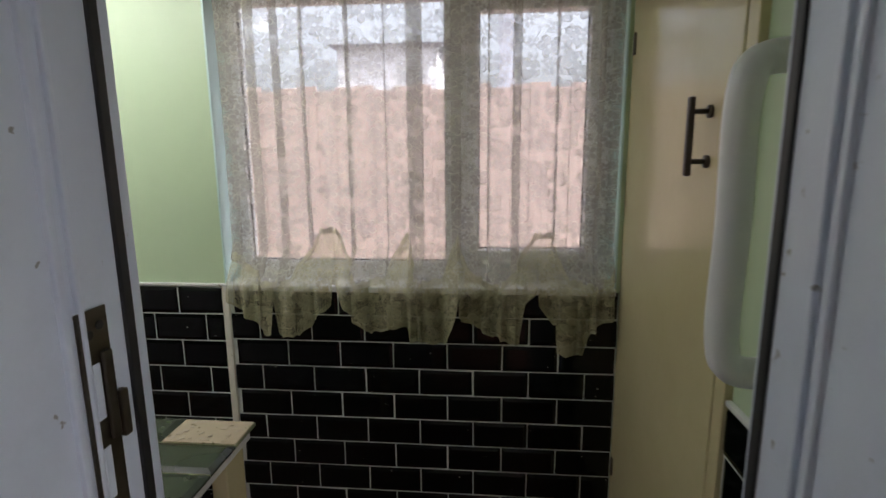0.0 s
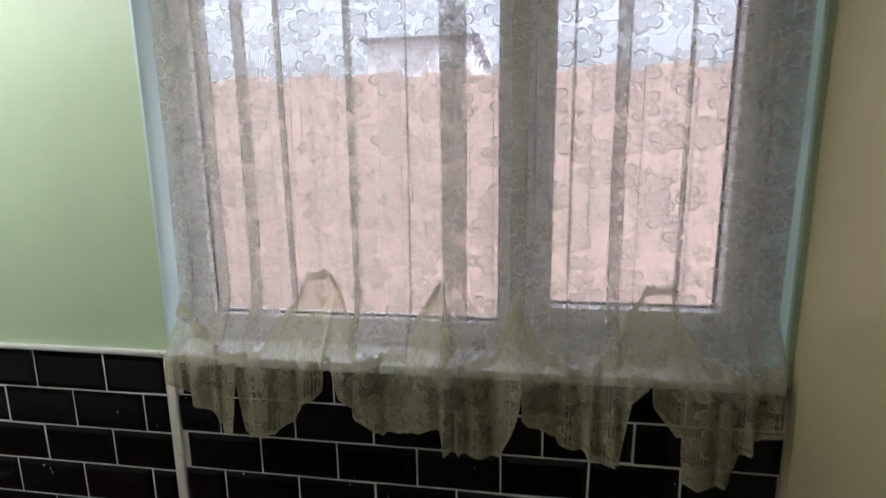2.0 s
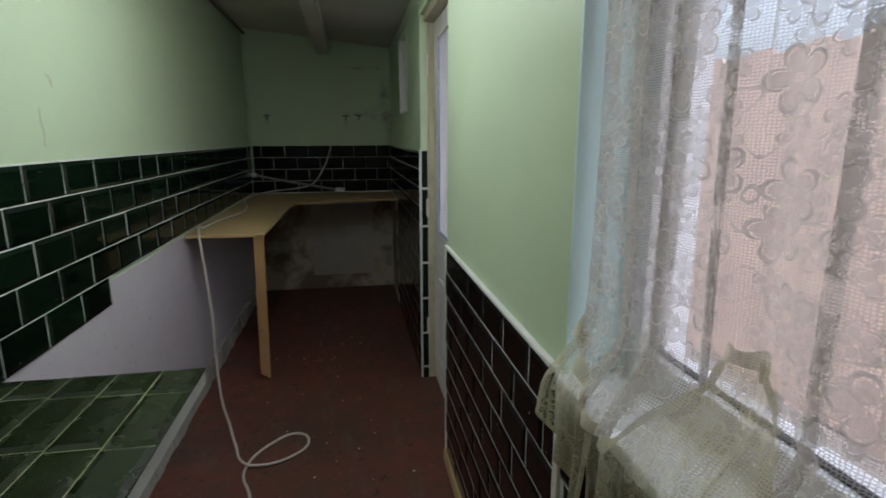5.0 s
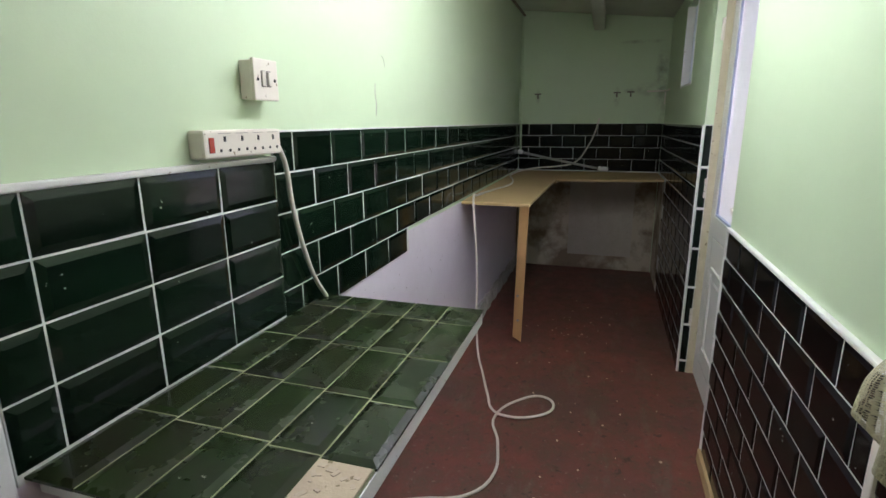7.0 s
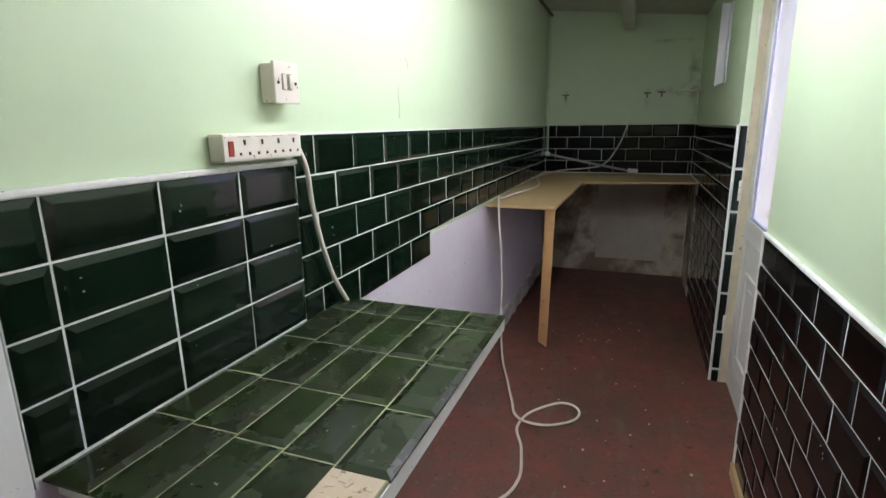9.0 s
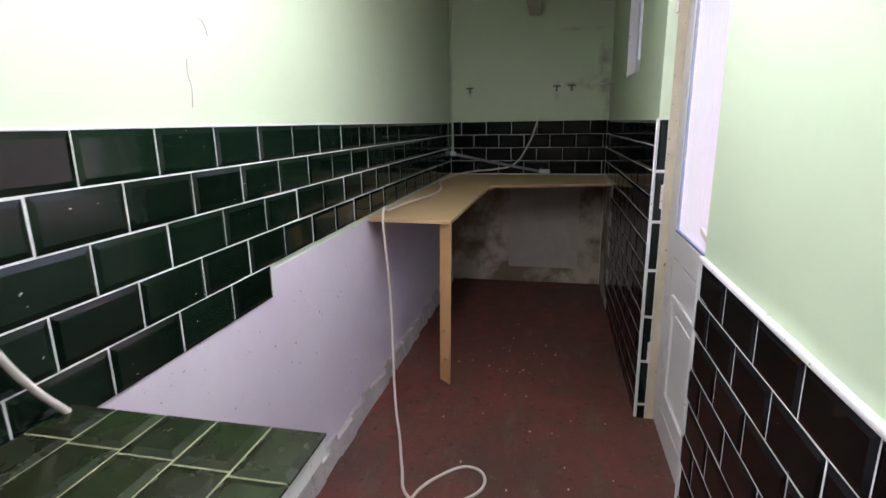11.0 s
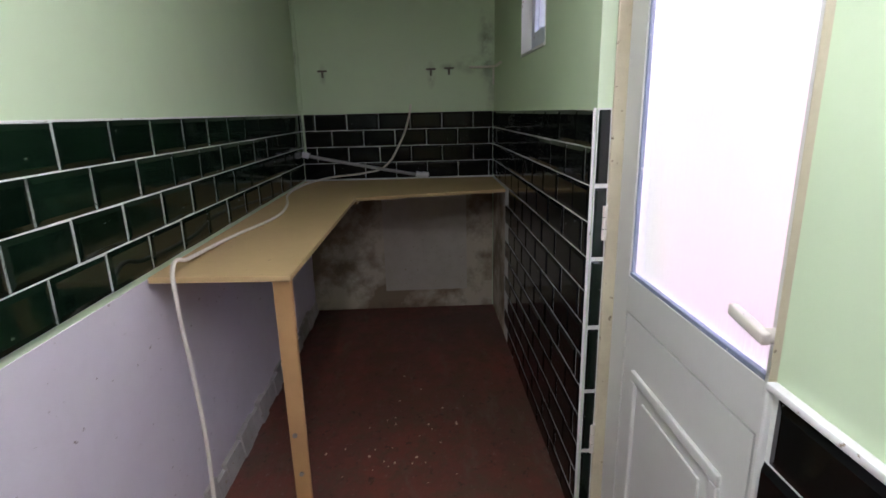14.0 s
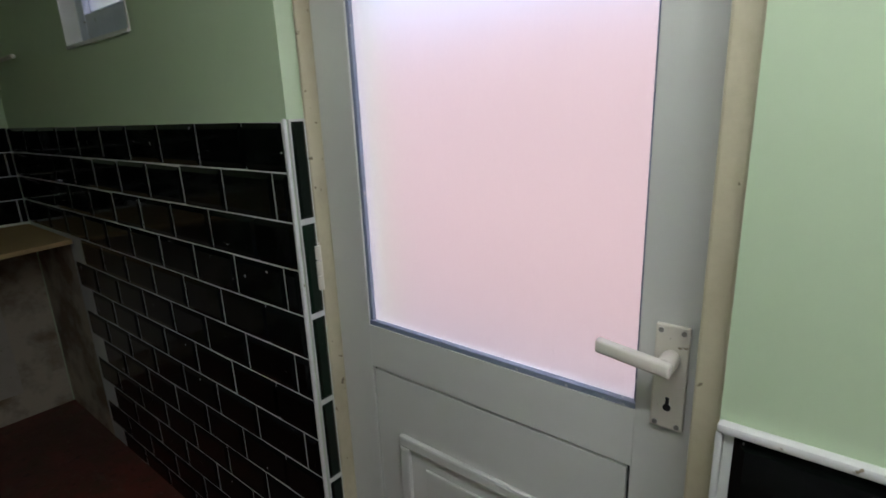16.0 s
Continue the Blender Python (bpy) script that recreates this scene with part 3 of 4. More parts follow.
# Dark backing that stands in for the shade in the groove round the panel.
wbox("groove_shade", dark_hole, [(PX0 + 0.0005, PX1 - 0.0005, DY0 + 0.008, DY0 + 0.034, PZ0 + 0.0005, PZ1 - 0.0005)], door)
wbox("panel_moulding", door_white, [(PX0 + 0.075, PX1 - 0.075, DY0 - 0.009, DY0 + 0.003, PZ1 - 0.170, PZ1 - 0.142), (PX0 + 0.075, PX1 - 0.075, DY0 - 0.009, DY0 + 0.003, PZ0 + 0.08, PZ0 + 0.11),
     (PX0 + 0.075, PX0 + 0.103, DY0 - 0.009, DY0 + 0.003, PZ0 + 0.11, PZ1 - 0.170), (PX1 - 0.103, PX1 - 0.075, DY0 - 0.009, DY0 + 0.003, PZ0 + 0.11, PZ1 - 0.170)], door, 0.006)
wbox("raised_panel", door_white, [(PX0 + 0.145, PX1 - 0.145, DY0 - 0.004, DY0 + 0.003, PZ0 + 0.15, PZ1 - 0.205)], door, 0.004)
handle = wbox("escutcheon", old_pvc, [(-2.046, -2.000, DY0 - 0.009, DY0 - 0.001, 0.8970, 1.0570)], door, 0.003, "white lever handle plate")
bm = bmesh.new()
rod(bm, (-2.022, DY0 - 0.008, 1.0100), (-2.022, DY0 - 0.045, 1.0100), 0.0125)
for v in box(bm, -2.118, -2.012, DY0 - 0.056, DY0 - 0.040, 0.9990, 1.0190):
    k = (-2.012 - v.co.x) / 0.123
    v.co.z += 0.010 * k
    v.co.y += 0.010 * k
soften(bm, 0.004)
lever = part("lever", bm, old_pvc, handle, "", True)
bm = bmesh.new()
rod(bm, (-2.023, DY0 - 0.008, 0.93200), (-2.023, DY0 - 0.0105, 0.93200), 0.0055)
box(bm, -2.0255, -2.0205, DY0 - 0.0105, DY0 - 0.008, 0.9320, 0.9480)
keyhole = part("keyhole", bm, dark_hole, handle)
for x, z in ((-2.038, 1.0490), (-2.008, 1.0490), (-2.038, 0.9050), (-2.008, 0.9050)):
    bm = bmesh.new()
    rod(bm, (x, DY0 - 0.008, z), (x, DY0 - 0.0115, z), 0.0035, 10)
    screw = part("screw", bm, steel, handle)
for z in (0.28, 0.98, 1.74):
    bm = bmesh.new()
    for k in range(3):
        rod(bm, (-2.750, N + 0.034, z + k * 0.034), (-2.750, N + 0.034, z + k * 0.034 + 0.031), 0.0075, 12)
    box(bm, -2.7585, -2.7515, N + 0.0395, N + 0.060, z - 0.004, z + 0.105)
    under(part("hinge", bm, old_pvc, None, "painted-over butt hinge"), door)
frame_l = wbox("door_frame", dirty_cream, [(DOOR[0] + 0.001, LX0 - 0.003, N + 0.040, N + 0.14, 0, DOOR[3]), (LX1 + 0.004, DOOR[1] - 0.001, N + 0.012, N + 0.14, 0, DOOR[3]),
     (LX0 - 0.003, LX1 + 0.004, N + 0.02, N + 0.14, LZ1 + 0.004, DOOR[3])], door, 0.006, "dirty cream painted door frame")
wbox("door_stop", rubber, [(LX0 - 0.002, LX1 + 0.003, DY1 + 0.002, DY1 + 0.012, LZ1 - 0.01, LZ1 + 0.003), (LX1 - 0.008, LX1 + 0.003, DY1 + 0.002, DY1 + 0.012, 0.01, LZ1 - 0.01)], door)
# Near-black strip painting the shade of the gap between leaf and frame.
wbox("gap_shade", dark_hole, [(LX1 + 0.0004, LX1 + 0.0036, DY0 + 0.010, DY0 + 0.030, 0.012, LZ1)], door)
wbox("lock_keep", brass, [(LX1 + 0.001, LX1 + 0.0035, N + 0.05, N + 0.10, 0.93, 1.08)], door)

# ---- doorway frame ----
jambs = thing("door_2", "grubby white frame of the open doorway", "door frame", kind="structure", at=(0.2, S - 0.1, 0))
wbox("jamb", frame_grey, [(DOORWAY[0] - 0.05, DOORWAY[0], S - 0.25, S - 0.035, 0, 2.05), (DOORWAY[0] - 0.049, DOORWAY[0] - 0.012, S - 0.034, S + 0.01, 0, 2.05)], jambs, 0.004)
wbox("jamb", frame_grey, [(DOORWAY[1], DOORWAY[1] + 0.05, S - 0.25, S - 0.035, 0, 2.05), (DOORWAY[1] + 0.012, DOORWAY[1] + 0.049, S - 0.034, S + 0.01, 0, 2.05)], jambs, 0.004)
wbox("jamb_bead", frame_grey, [(DOORWAY[0] - 0.001, DOORWAY[0] + 0.006, S - 0.12, S - 0.112, 0, 2.0), (DOORWAY[0] - 0.001, DOORWAY[0] + 0.006, S - 0.10, S - 0.094, 0, 2.0)], jambs, 0.002)
wbox("jamb_bead", frame_grey, [(DOORWAY[1] - 0.006, DOORWAY[1] + 0.001, S - 0.12, S - 0.112, 0, 2.0), (DOORWAY[1] - 0.006, DOORWAY[1] + 0.001, S - 0.10, S - 0.094, 0, 2.0)], jambs, 0.002)
wbox("head", frame_grey, [(DOORWAY[0] - 0.05, DOORWAY[1] + 0.05, S - 0.25, S + 0.01, 2.051, 2.1)], jambs, 0.004)
wbox("gasket", rubber, [(DOORWAY[0] - 0.006, DOORWAY[0] + 0.004, S - 0.040, S - 0.026, 0, 2.05)], jambs, 0.002, "black rubber draught seal")
wbox("gasket", rubber, [(DOORWAY[1] - 0.004, DOORWAY[1] + 0.006, S - 0.040, S - 0.026, 0, 2.05)], jambs, 0.002, "black rubber draught seal")
wbox("architrave", white_paint, [(DOORWAY[0] - 0.125, DOORWAY[0] - 0.050, S + 0.001, S + 0.014, 0, 2.1)], jambs, 0.003)
wbox("architrave", white_paint, [(DOORWAY[1] + 0.050, DOORWAY[1] + 0.11, S + 0.001, S + 0.014, 0, 2.1)], jambs, 0.003)
plate = wbox("strike_plate", brass, [(DOORWAY[0] + 0.001, DOORWAY[0] + 0.004, S - 0.104, S - 0.066, 0.95, 1.305)], jambs, 0.001, "tarnished metal strike plate")
wbox("strike_lip", brass, [(DOORWAY[0] + 0.002, DOORWAY[0] + 0.011, S - 0.068, S - 0.058, 1.165, 1.215)], jambs, 0.002)
for a, b in ((1.195, 1.252), (1.11, 1.165)):
    wbox("slot", frame_grey, [(DOORWAY[0] + 0.0042, DOORWAY[0] + 0.0052, S - 0.093, S - 0.084, a, b)], jambs)
for y, z in ((-0.092, 1.282), (-0.078, 1.288), (-0.086, 1.09), (-0.078, 1.055)):
    bm = bmesh.new()
    rod(bm, (DOORWAY[0] + 0.004, S + y, z), (DOORWAY[0] + 0.0056, S + y, z), 0.0045, 10)
    under(part("screw_hole", bm, dark_hole, None), jambs)
wbox("latch_block", brass, [(DOORWAY[0] + 0.0042, DOORWAY[0] + 0.009, S - 0.082, S - 0.070, 1.17, 1.262)], jambs, 0.002)

# ---- tall cupboard door, grab rail ----
cup = thing("door_3", "tall cream gloss-painted cupboard door, shut", "cupboard door", kind="structure", at=(E, 1.95, 0))
wbox("leaf", cream_paint, [(E + 0.001, E + 0.03, 1.585, N - 0.045, 0.02, 2.05)], cup, 0.004)
wbox("casing", cream_paint, [(E + 0.003, E + 0.05, 1.540, 1.583, 0, 2.2), (E + 0.003, E + 0.05, N - 0.043, N - 0.002, 0, 2.2), (E + 0.003, E + 0.05, 1.584, N - 0.044, 2.055, 2.2)], cup, 0.004)
bm = bmesh.new()
for z in (1.425, 1.525):
    rod(bm, (E + 0.002, 1.70, z), (E - 0.006, 1.70, z), 0.013)
    rod(bm, (E - 0.005, 1.70, z), (E - 0.034, 1.70, z), 0.0055, 12)
posts = under(part("handle_post", bm, brass, None, "small brass handle posts", True), cup)
bm = bmesh.new()
box(bm, E - 0.046, E - 0.033, 1.691, 1.709, 1.395, 1.555)
soften(bm, 0.005)
under(part("handle", bm, brown_plastic, None, "dark brown bar handle"), cup)
for z in (0.3, 1.74):
    wbox("hinge", brass, [(E - 0.006, E + 0.001, N - 0.052, N - 0.036, z, z + 0.065)], cup, 0.002)
rail = thing("grab_rail", "white plastic vertical grab rail screwed to the green wall", "grab rail", at=(E, 1.38, 1.3))
under(tube("rail", [(E + 0.018, 1.385, 1.575), (E - 0.045, 1.386, 1.578), (E - 0.066, 1.387, 1.568), (E - 0.075, 1.388, 1.545), (E - 0.076, 1.39, 1.34), (E - 0.075, 1.388, 1.135), (E - 0.066, 1.387, 1.112), (E - 0.045, 1.386, 1.102), (E + 0.018, 1.385, 1.105)], 0.025, pvc), rail)
for z in (1.105, 1.575):
    bm = bmesh.new()
    rod(bm, (E + 0.019, 1.385, z), (E + 0.008, 1.385, z), 0.040, 24)
    soften(bm, 0.003)
    under(part("flange", bm, pvc, None), rail)

# ---- curtain ----
FOLDS = ((-0.68, 0.03, 0.03), (-0.58, 0.03, 0.034), (-0.49, 0.024, 0.026), (-0.40, 0.012, 0.014), (-0.243, 0.012, 0.014), (-0.12, 0.008, 0.012), (-0.01, 0.038, 0.040), (0.13, 0.024, 0.026), (0.24, 0.008, 0.012), (0.335, 0.022, 0.024), (0.47, 0.010, 0.013), (0.60, 0.024, 0.026), (0.665, 0.03, 0.028))
HEM = ((-0.72, 0.96), (-0.66, 0.90), (-0.60, 0.83), (-0.55, 0.795), (-0.536, 0.80), (-0.531, 0.93), (-0.522, 0.80), (-0.49, 0.79), (-0.428, 0.80), (-0.36, 0.87), (-0.33, 0.90), (-0.32, 0.985), (-0.29, 0.985), (-0.275, 0.90), (-0.181, 0.80),
       (-0.088, 0.83), (-0.06, 0.84), (-0.05, 0.79), (-0.011, 0.78), (0.097, 0.775), (0.128, 0.89), (0.14, 0.96), (0.15, 0.88), (0.22, 0.82), (0.314, 0.785), (0.365, 0.78), (0.378, 0.93), (0.41, 0.975), (0.422, 0.93), (0.461, 0.85), (0.478, 0.85), (0.49, 0.75),
       (0.515, 0.745), (0.569, 0.75), (0.585, 0.82), (0.65, 0.87), (0.70, 0.89))
SEAM = ((-0.72, 1.10), (-0.66, 1.07), (-0.56, 0.98), (-0.46, 0.99), (-0.39, 1.12), (-0.36, 1.165), (-0.30, 1.165), (-0.27, 1.08), (-0.22, 0.98), (-0.12, 1.0), (-0.06, 1.16), (0.0, 0.98), (0.08, 1.0), (0.13, 1.15), (0.19, 1.01), (0.28, 0.97), (0.36, 1.06), (0.40, 1.15), (0.46, 1.15), (0.52, 1.0), (0.62, 0.98), (0.70, 1.06))



def along(table, u):
    xs, zs = zip(*table)
    return float(np.interp(u, xs, zs))


def drape(u, z, loose=0.0):
    ease = min(max((z - 0.975) / 0.15, 0.0), 1.0)
    x, y = u, N - 0.028 + 0.073 * ease * ease * (3 - 2 * ease)
    for c, a, s in FOLDS:
        k = (u - c) / (1.25 * s)
        g = math.exp(-k * k)
        x -= a * k * g * (0.8 if loose else 3.6)
        y -= a * (0.45 if loose else 0.75) * g
    y += 0.008 * math.sin(u * 31 + 1.3 * math.sin(z * 3)) + 0.004 * math.sin(u * 77 + z * 2)
    if loose:
        y -= loose * (0.010 + 0.010 * math.sin(u * 95 + 3 * math.sin(u * 21)))
        x += loose * 0.008 * math.sin(u * 95 + 1.2)
    return Vector((x, y + 0.008 * (z - 1.4) * 0.3, z))


def sheet(name, top, bottom, columns, rows, loose, label, cloth):
    bm = bmesh.new()
    uv = bm.loops.layers.uv.new("cloth")
    grid = []
    length, before = 0.0, None
    for i in range(columns + 1):
        u = -0.705 + 1.383 * i / columns
        p = drape(u, 1.5)
        length += (p - before).length if before else 0.0
        before = p
        t, b = top(u), bottom(u)
        row = []
        for j in range(rows + 1):
            f = j / rows
            z = t + (b - t) * f
            row.append((bm.verts.new(drape(u, z, loose * (0.05 + f) if rows > 2 else loose)), (length * 0.9, z)))
        grid.append(row)
    for i in range(columns):
        for j in range(rows):
            corners = (grid[i][j], grid[i + 1][j], grid[i + 1][j + 1], grid[i][j + 1])
            f = bm.faces.new([c[0] for c in corners])
            for loop, c in zip(f.loops, corners):
                loop[uv].uv = c[1]
    return part(name, bm, cloth, None, label, True)


curtain = thing("net_curtain", "cream floral lace net curtain with a ruffled scalloped hem", "curtain", at=(0, N - 0.05, 2.04))
under(sheet("panel", lambda u: 2.045, lambda u: along(SEAM, u), 260, 30, 0.0, "sheer floral lace panel", lace_net), curtain)
under(sheet("flounce", lambda u: along(SEAM, u) + 0.008, lambda u: along(HEM, u) + 0.006 * abs(math.sin(u * 110)), 420, 12, 1.0, "gathered lace flounce", lace_gathered), curtain)
under(sheet("hem_edging", lambda u: along(HEM, u) + 0.006 * abs(math.sin(u * 110)) + 0.009, lambda u: along(HEM, u) + 0.006 * abs(math.sin(u * 110)) - 0.001, 420, 1, 1.0, "scalloped lace edging", lace_edging), curtain)
under(sheet("seam_frill", lambda u: along(SEAM, u) + 0.016 + 0.004 * math.sin(u * 240), lambda u: along(SEAM, u) - 0.006, 420, 2, 0.8, "puckered frill along the seam", lace_edging), curtain)
bm = bmesh.new()
rod(bm, (WIN[0] - 0.04, N - 0.05, 2.045), (WIN[1] + 0.005, N - 0.05, 2.045), 0.006, 10)
under(part("curtain_wire", bm, pvc, None, "", True), curtain)

# ---- worktop on a batten ----
bm = bmesh.new()
outline = [(W + 0.012, S + 0.012), (-2.738, S + 0.012), (-2.715, 1.508), (-4.06, 1.525), (-4.235, N - 0.014), (W + 0.012, N - 0.014)]
low = [bm.verts.new((x, y, 0.897)) for x, y in outline]
face = bm.faces.new(low)
up = bmesh.ops.extrude_face_region(bm, geom=[face])["geom"]
bmesh.ops.translate(bm, vec=(0, 0, 0.018), verts=[g for g in up if isinstance(g, bmesh.types.BMVert)])
bmesh.ops.recalc_face_normals(bm, faces=bm.faces[:])
soften(bm, 0.0015, 1)
worktop = thing("worktop", "bare chipboard L-shaped worktop propped on a pine batten", "worktop", at=(-3.6, 1.6, 0))
under(part("board", bm, mdf, None, "bare chipboard board"), worktop)
bm = bmesh.new()
made = box(bm, -2.757, -2.737, 1.450, 1.503, 0.0, 0.896)
for v in made:
    k = 1 - v.co.z / 0.896
    v.co.x -= 0.155 * k
    v.co.y -= 0.045 * k
    if k > 0.5:
        v.co.z += 0.5 * (1.435 + 0.0 - v.co.y) + 0.022 if v.co.y < 1.43 else 0.004
soften(bm, 0.002, 1)
under(part("leg", bm, pine, None, "raw pine batten leg"), worktop)
for z in (0.16, 0.33):
    bm = bmesh.new()
    x = -2.735 - 0.155 * (1 - z / 0.896)
    rod(bm, (x - 0.004, 1.44, z), (x + 0.003, 1.44, z), 0.008, 10)
    under(part("bracket_plate", bm, steel, None), worktop)
wbox("bearer", mdf, [(-4.15, -4.05, 1.50, 1.535, 0.882, 0.8965)], worktop, 0.002)

# ---- tiled bench ----
BX0, BX1, BY1, BZ = -1.149, -0.265, 1.606, 0.862
bench = thing("tiled_counter", "counter with worn green tiles, one tile missing, beside the doorway", "counter", at=(-0.67, 1.35, 0))
wbox("base", white_paint, [(BX0 + 0.002, BX1 - 0.02, S + 0.012, BY1 - 0.004, 0.818, BZ - 0.010)], bench, 0.002, "grubby white board edge")
wbox("bed", grout_dirty, [(BX0 + 0.004, BX1 - 0.004, S + 0.016, BY1 - 0.006, BZ - 0.0101, BZ - 0.004)], bench)
wbox("bare_patch", adhesive, [(-0.429, BX1 - 0.006, 1.508, BY1 - 0.008, BZ - 0.0039, BZ - 0.001)], bench, 0, "bare adhesive where a tile is missing")
bm = bmesh.new()
rng = random.Random(21)
for k in range(24):
    x, y, q = rng.uniform(-0.42, BX1 - 0.015), rng.uniform(1.515, BY1 - 0.015), rng.uniform(0.002, 0.008)
    made = box(bm, x - q, x + q, y - q * rng.uniform(0.3, 0.9), y + q * 0.6, BZ - 0.0015, BZ - 0.001 + rng.uniform(0.0005, 0.0018))
    bmesh.ops.rotate(bm, cent=(x, y, BZ), matrix=Matrix.Rotation(rng.uniform(0, 3.1), 3, "Z"), verts=made)
tagged(under(part("plaster_crumbs", bm, crumb, None, "loose crumbs of tile adhesive"), bench), "loose crumbs of tile adhesive", kind="stuff")
wbox("leg_panel", cream_paint, [(BX1 - 0.06, BX1 - 0.025, 1.50, BY1 - 0.03, 0, 0.817)], bench, 0.004)

# ---- electrics on the south wall ----
sock = thing("socket_strip", "grubby white four-gang socket strip with a red neon", "socket", at=(-0.81, S, 1.31))
wbox("housing", old_pvc, [(-0.938, -0.678, S + 0.001, S + 0.042, 1.294, 1.352)], sock, 0.006)
wbox("neon", red_plastic, [(-0.705, -0.690, S + 0.0425, S + 0.0445, 1.306, 1.337)], sock, 0.001)
for k in range(4):
    x = -0.738 - k * 0.056
    wbox("socket_slots", dark_hole, [(x - 0.003, x + 0.003, S + 0.0425, S + 0.0435, 1.328, 1.339), (x - 0.017, x - 0.011, S + 0.0425, S + 0.0435, 1.307, 1.313), (x + 0.011, x + 0.017, S + 0.0425, S + 0.0435, 1.307, 1.313)], sock)
    wbox("label_bar", grey_mark, [(x - 0.019, x + 0.019, S + 0.0425, S + 0.0432, 1.3445, 1.3455)], sock)
switch = thing("fused_switch", "grubby white fused spur switch on a surface box", "switch", at=(-0.90, S, 1.46))
wbox("back_box", old_pvc, [(-0.940, -0.857, S + 0.001, S + 0.034, 1.418, 1.504)], switch, 0.004)
wbox("face_plate", old_pvc, [(-0.944, -0.854, S + 0.0345, S + 0.043, 1.416, 1.508)], switch, 0.003)
wbox("rocker_frame", grey_mark, [(-0.915, -0.898, S + 0.0432, S + 0.0438, 1.446, 1.482)], switch)
wbox("rocker", old_pvc, [(-0.913, -0.900, S + 0.044, S + 0.050, 1.449, 1.479)], switch, 0.002)
wbox("fuse_frame", grey_mark, [(-0.893, -0.879, S + 0.0432, S + 0.0438, 1.446, 1.482)], switch)
wbox("fuse_holder", old_pvc, [(-0.892, -0.880, S + 0.044, S + 0.047, 1.448, 1.480)], switch, 0.001)
for x in (-0.930, -0.866):
    bm = bmesh.new()
    rod(bm, (x, S + 0.0432, 1.462), (x, S + 0.0446, 1.462), 0.0038, 10)
    under(part("screw", bm, dark_hole, None), switch)

# ---- cables and pipes ----
tagged(tube("flex", [(-0.936, S + 0.03, 1.320), (-0.958, S + 0.035, 1.27), (-0.985, S + 0.03, 1.16), (-1.03, S + 0.03, 1.02), (-1.075, S + 0.03, 0.93), (-1.12, S + 0.035, 0.862)], 0.0065, cable_white), "white flex hanging from the socket strip", "cable")
tagged(tube("extension_cable", [(-1.24, 1.12, 0.006), (-1.30, 1.18, 0.006), (-1.37, 1.32, 0.006), (-1.437, 1.48, 0.006), (-1.557, 1.551, 0.006), (-1.80, 1.53, 0.006), (-1.99, 1.476, 0.006), (-2.19, 1.571, 0.006), (-2.247, 1.676, 0.006), (-2.165, 1.734, 0.008),
        (-2.04, 1.648, 0.010), (-2.00, 1.52, 0.018), (-2.04, 1.46, 0.012), (-2.19, 1.40, 0.006), (-2.42, 1.32, 0.006), (-2.60, 1.25, 0.04), (-2.69, 1.218, 0.22), (-2.70, 1.217, 0.45), (-2.70, 1.208, 0.66), (-2.715, 1.19, 0.86), (-2.745, 1.18, 0.945), (-2.85, 1.172, 0.935), (-3.22, 1.185, 0.921), (-3.57, 1.245, 0.921),
        (-3.85, 1.22, 0.921), (-4.20, 1.14, 0.921), (-4.45, 1.13, 0.921), (-4.70, 1.20, 0.932), (-4.77, 1.30, 0.945), (-4.785, 1.50, 0.965), (-4.79, 1.63, 1.0), (-4.795, 1.74, 1.15), (-4.80, 1.80, 1.30), (-4.805, 1.82, 1.392)], 0.0062, cable_white), "white cable looped on the floor and over the worktop", "cable")
pipe = thing("waste_pipe", "grey plastic pipe along the tiles with white elbows", "pipe", at=(W, 1.5, 1.0))
grey_pvc = paint("grey_plastic_pipe", (0.30, 0.29, 0.28), (0.2, 0.19, 0.18), 0.45, 100, 0.0004, 0.6)
under(tube("pipe_run", [(W + 0.04, 1.135, 1.085), (W + 0.045, 1.48, 1.015), (W + 0.045, 1.85, 0.945)], 0.011, grey_pvc), pipe)
under(tube("riser", [(W + 0.025, 1.125, 1.10), (W + 0.02, 1.122, 1.5), (W + 0.02, 1.118, 2.25)], 0.008, green_paint), pipe)
for y, z in ((1.128, 1.088), (1.86, 0.945), (1.90, 0.943)):
    bm = bmesh.new()
    rod(bm, (W + 0.042, y - 0.022, z + 0.006), (W + 0.042, y + 0.022, z - 0.004), 0.019, 14)
    soften(bm, 0.004)
    under(part("elbow", bm, pvc, None), pipe)
stub = thing("copper_pipe", "painted-over water pipe under the small window", "pipe", at=(W, 2.3, 1.6))
under(tube("pipe_run", [(W + 0.03, 2.20, 1.612), (W + 0.03, 2.30, 1.612), (W + 0.06, 2.335, 1.612), (W + 0.42, 2.340, 1.605)], 0.008, old_pvc), stub)
under(tube("drop", [(W + 0.10, 2.342, 1.60), (W + 0.10, 2.342, 1.5)], 0.006, old_pvc), stub)
for y, z in ((1.268, 1.606), (1.955, 1.606), (2.07, 1.61)):
    b = thing("pipe_clip", "rusty pipe clip on the green end wall", "bracket", "pipe clips", at=(W, y, z))
    wbox("plate", brass, [(W + 0.001, W + 0.02, y - 0.030, y + 0.030, z - 0.005, z + 0.005)], b, 0.002)
    wbox("stem", brass, [(W + 0.001, W + 0.006, y - 0.006, y + 0.006, z - 0.040, z - 0.005)], b, 0.001)

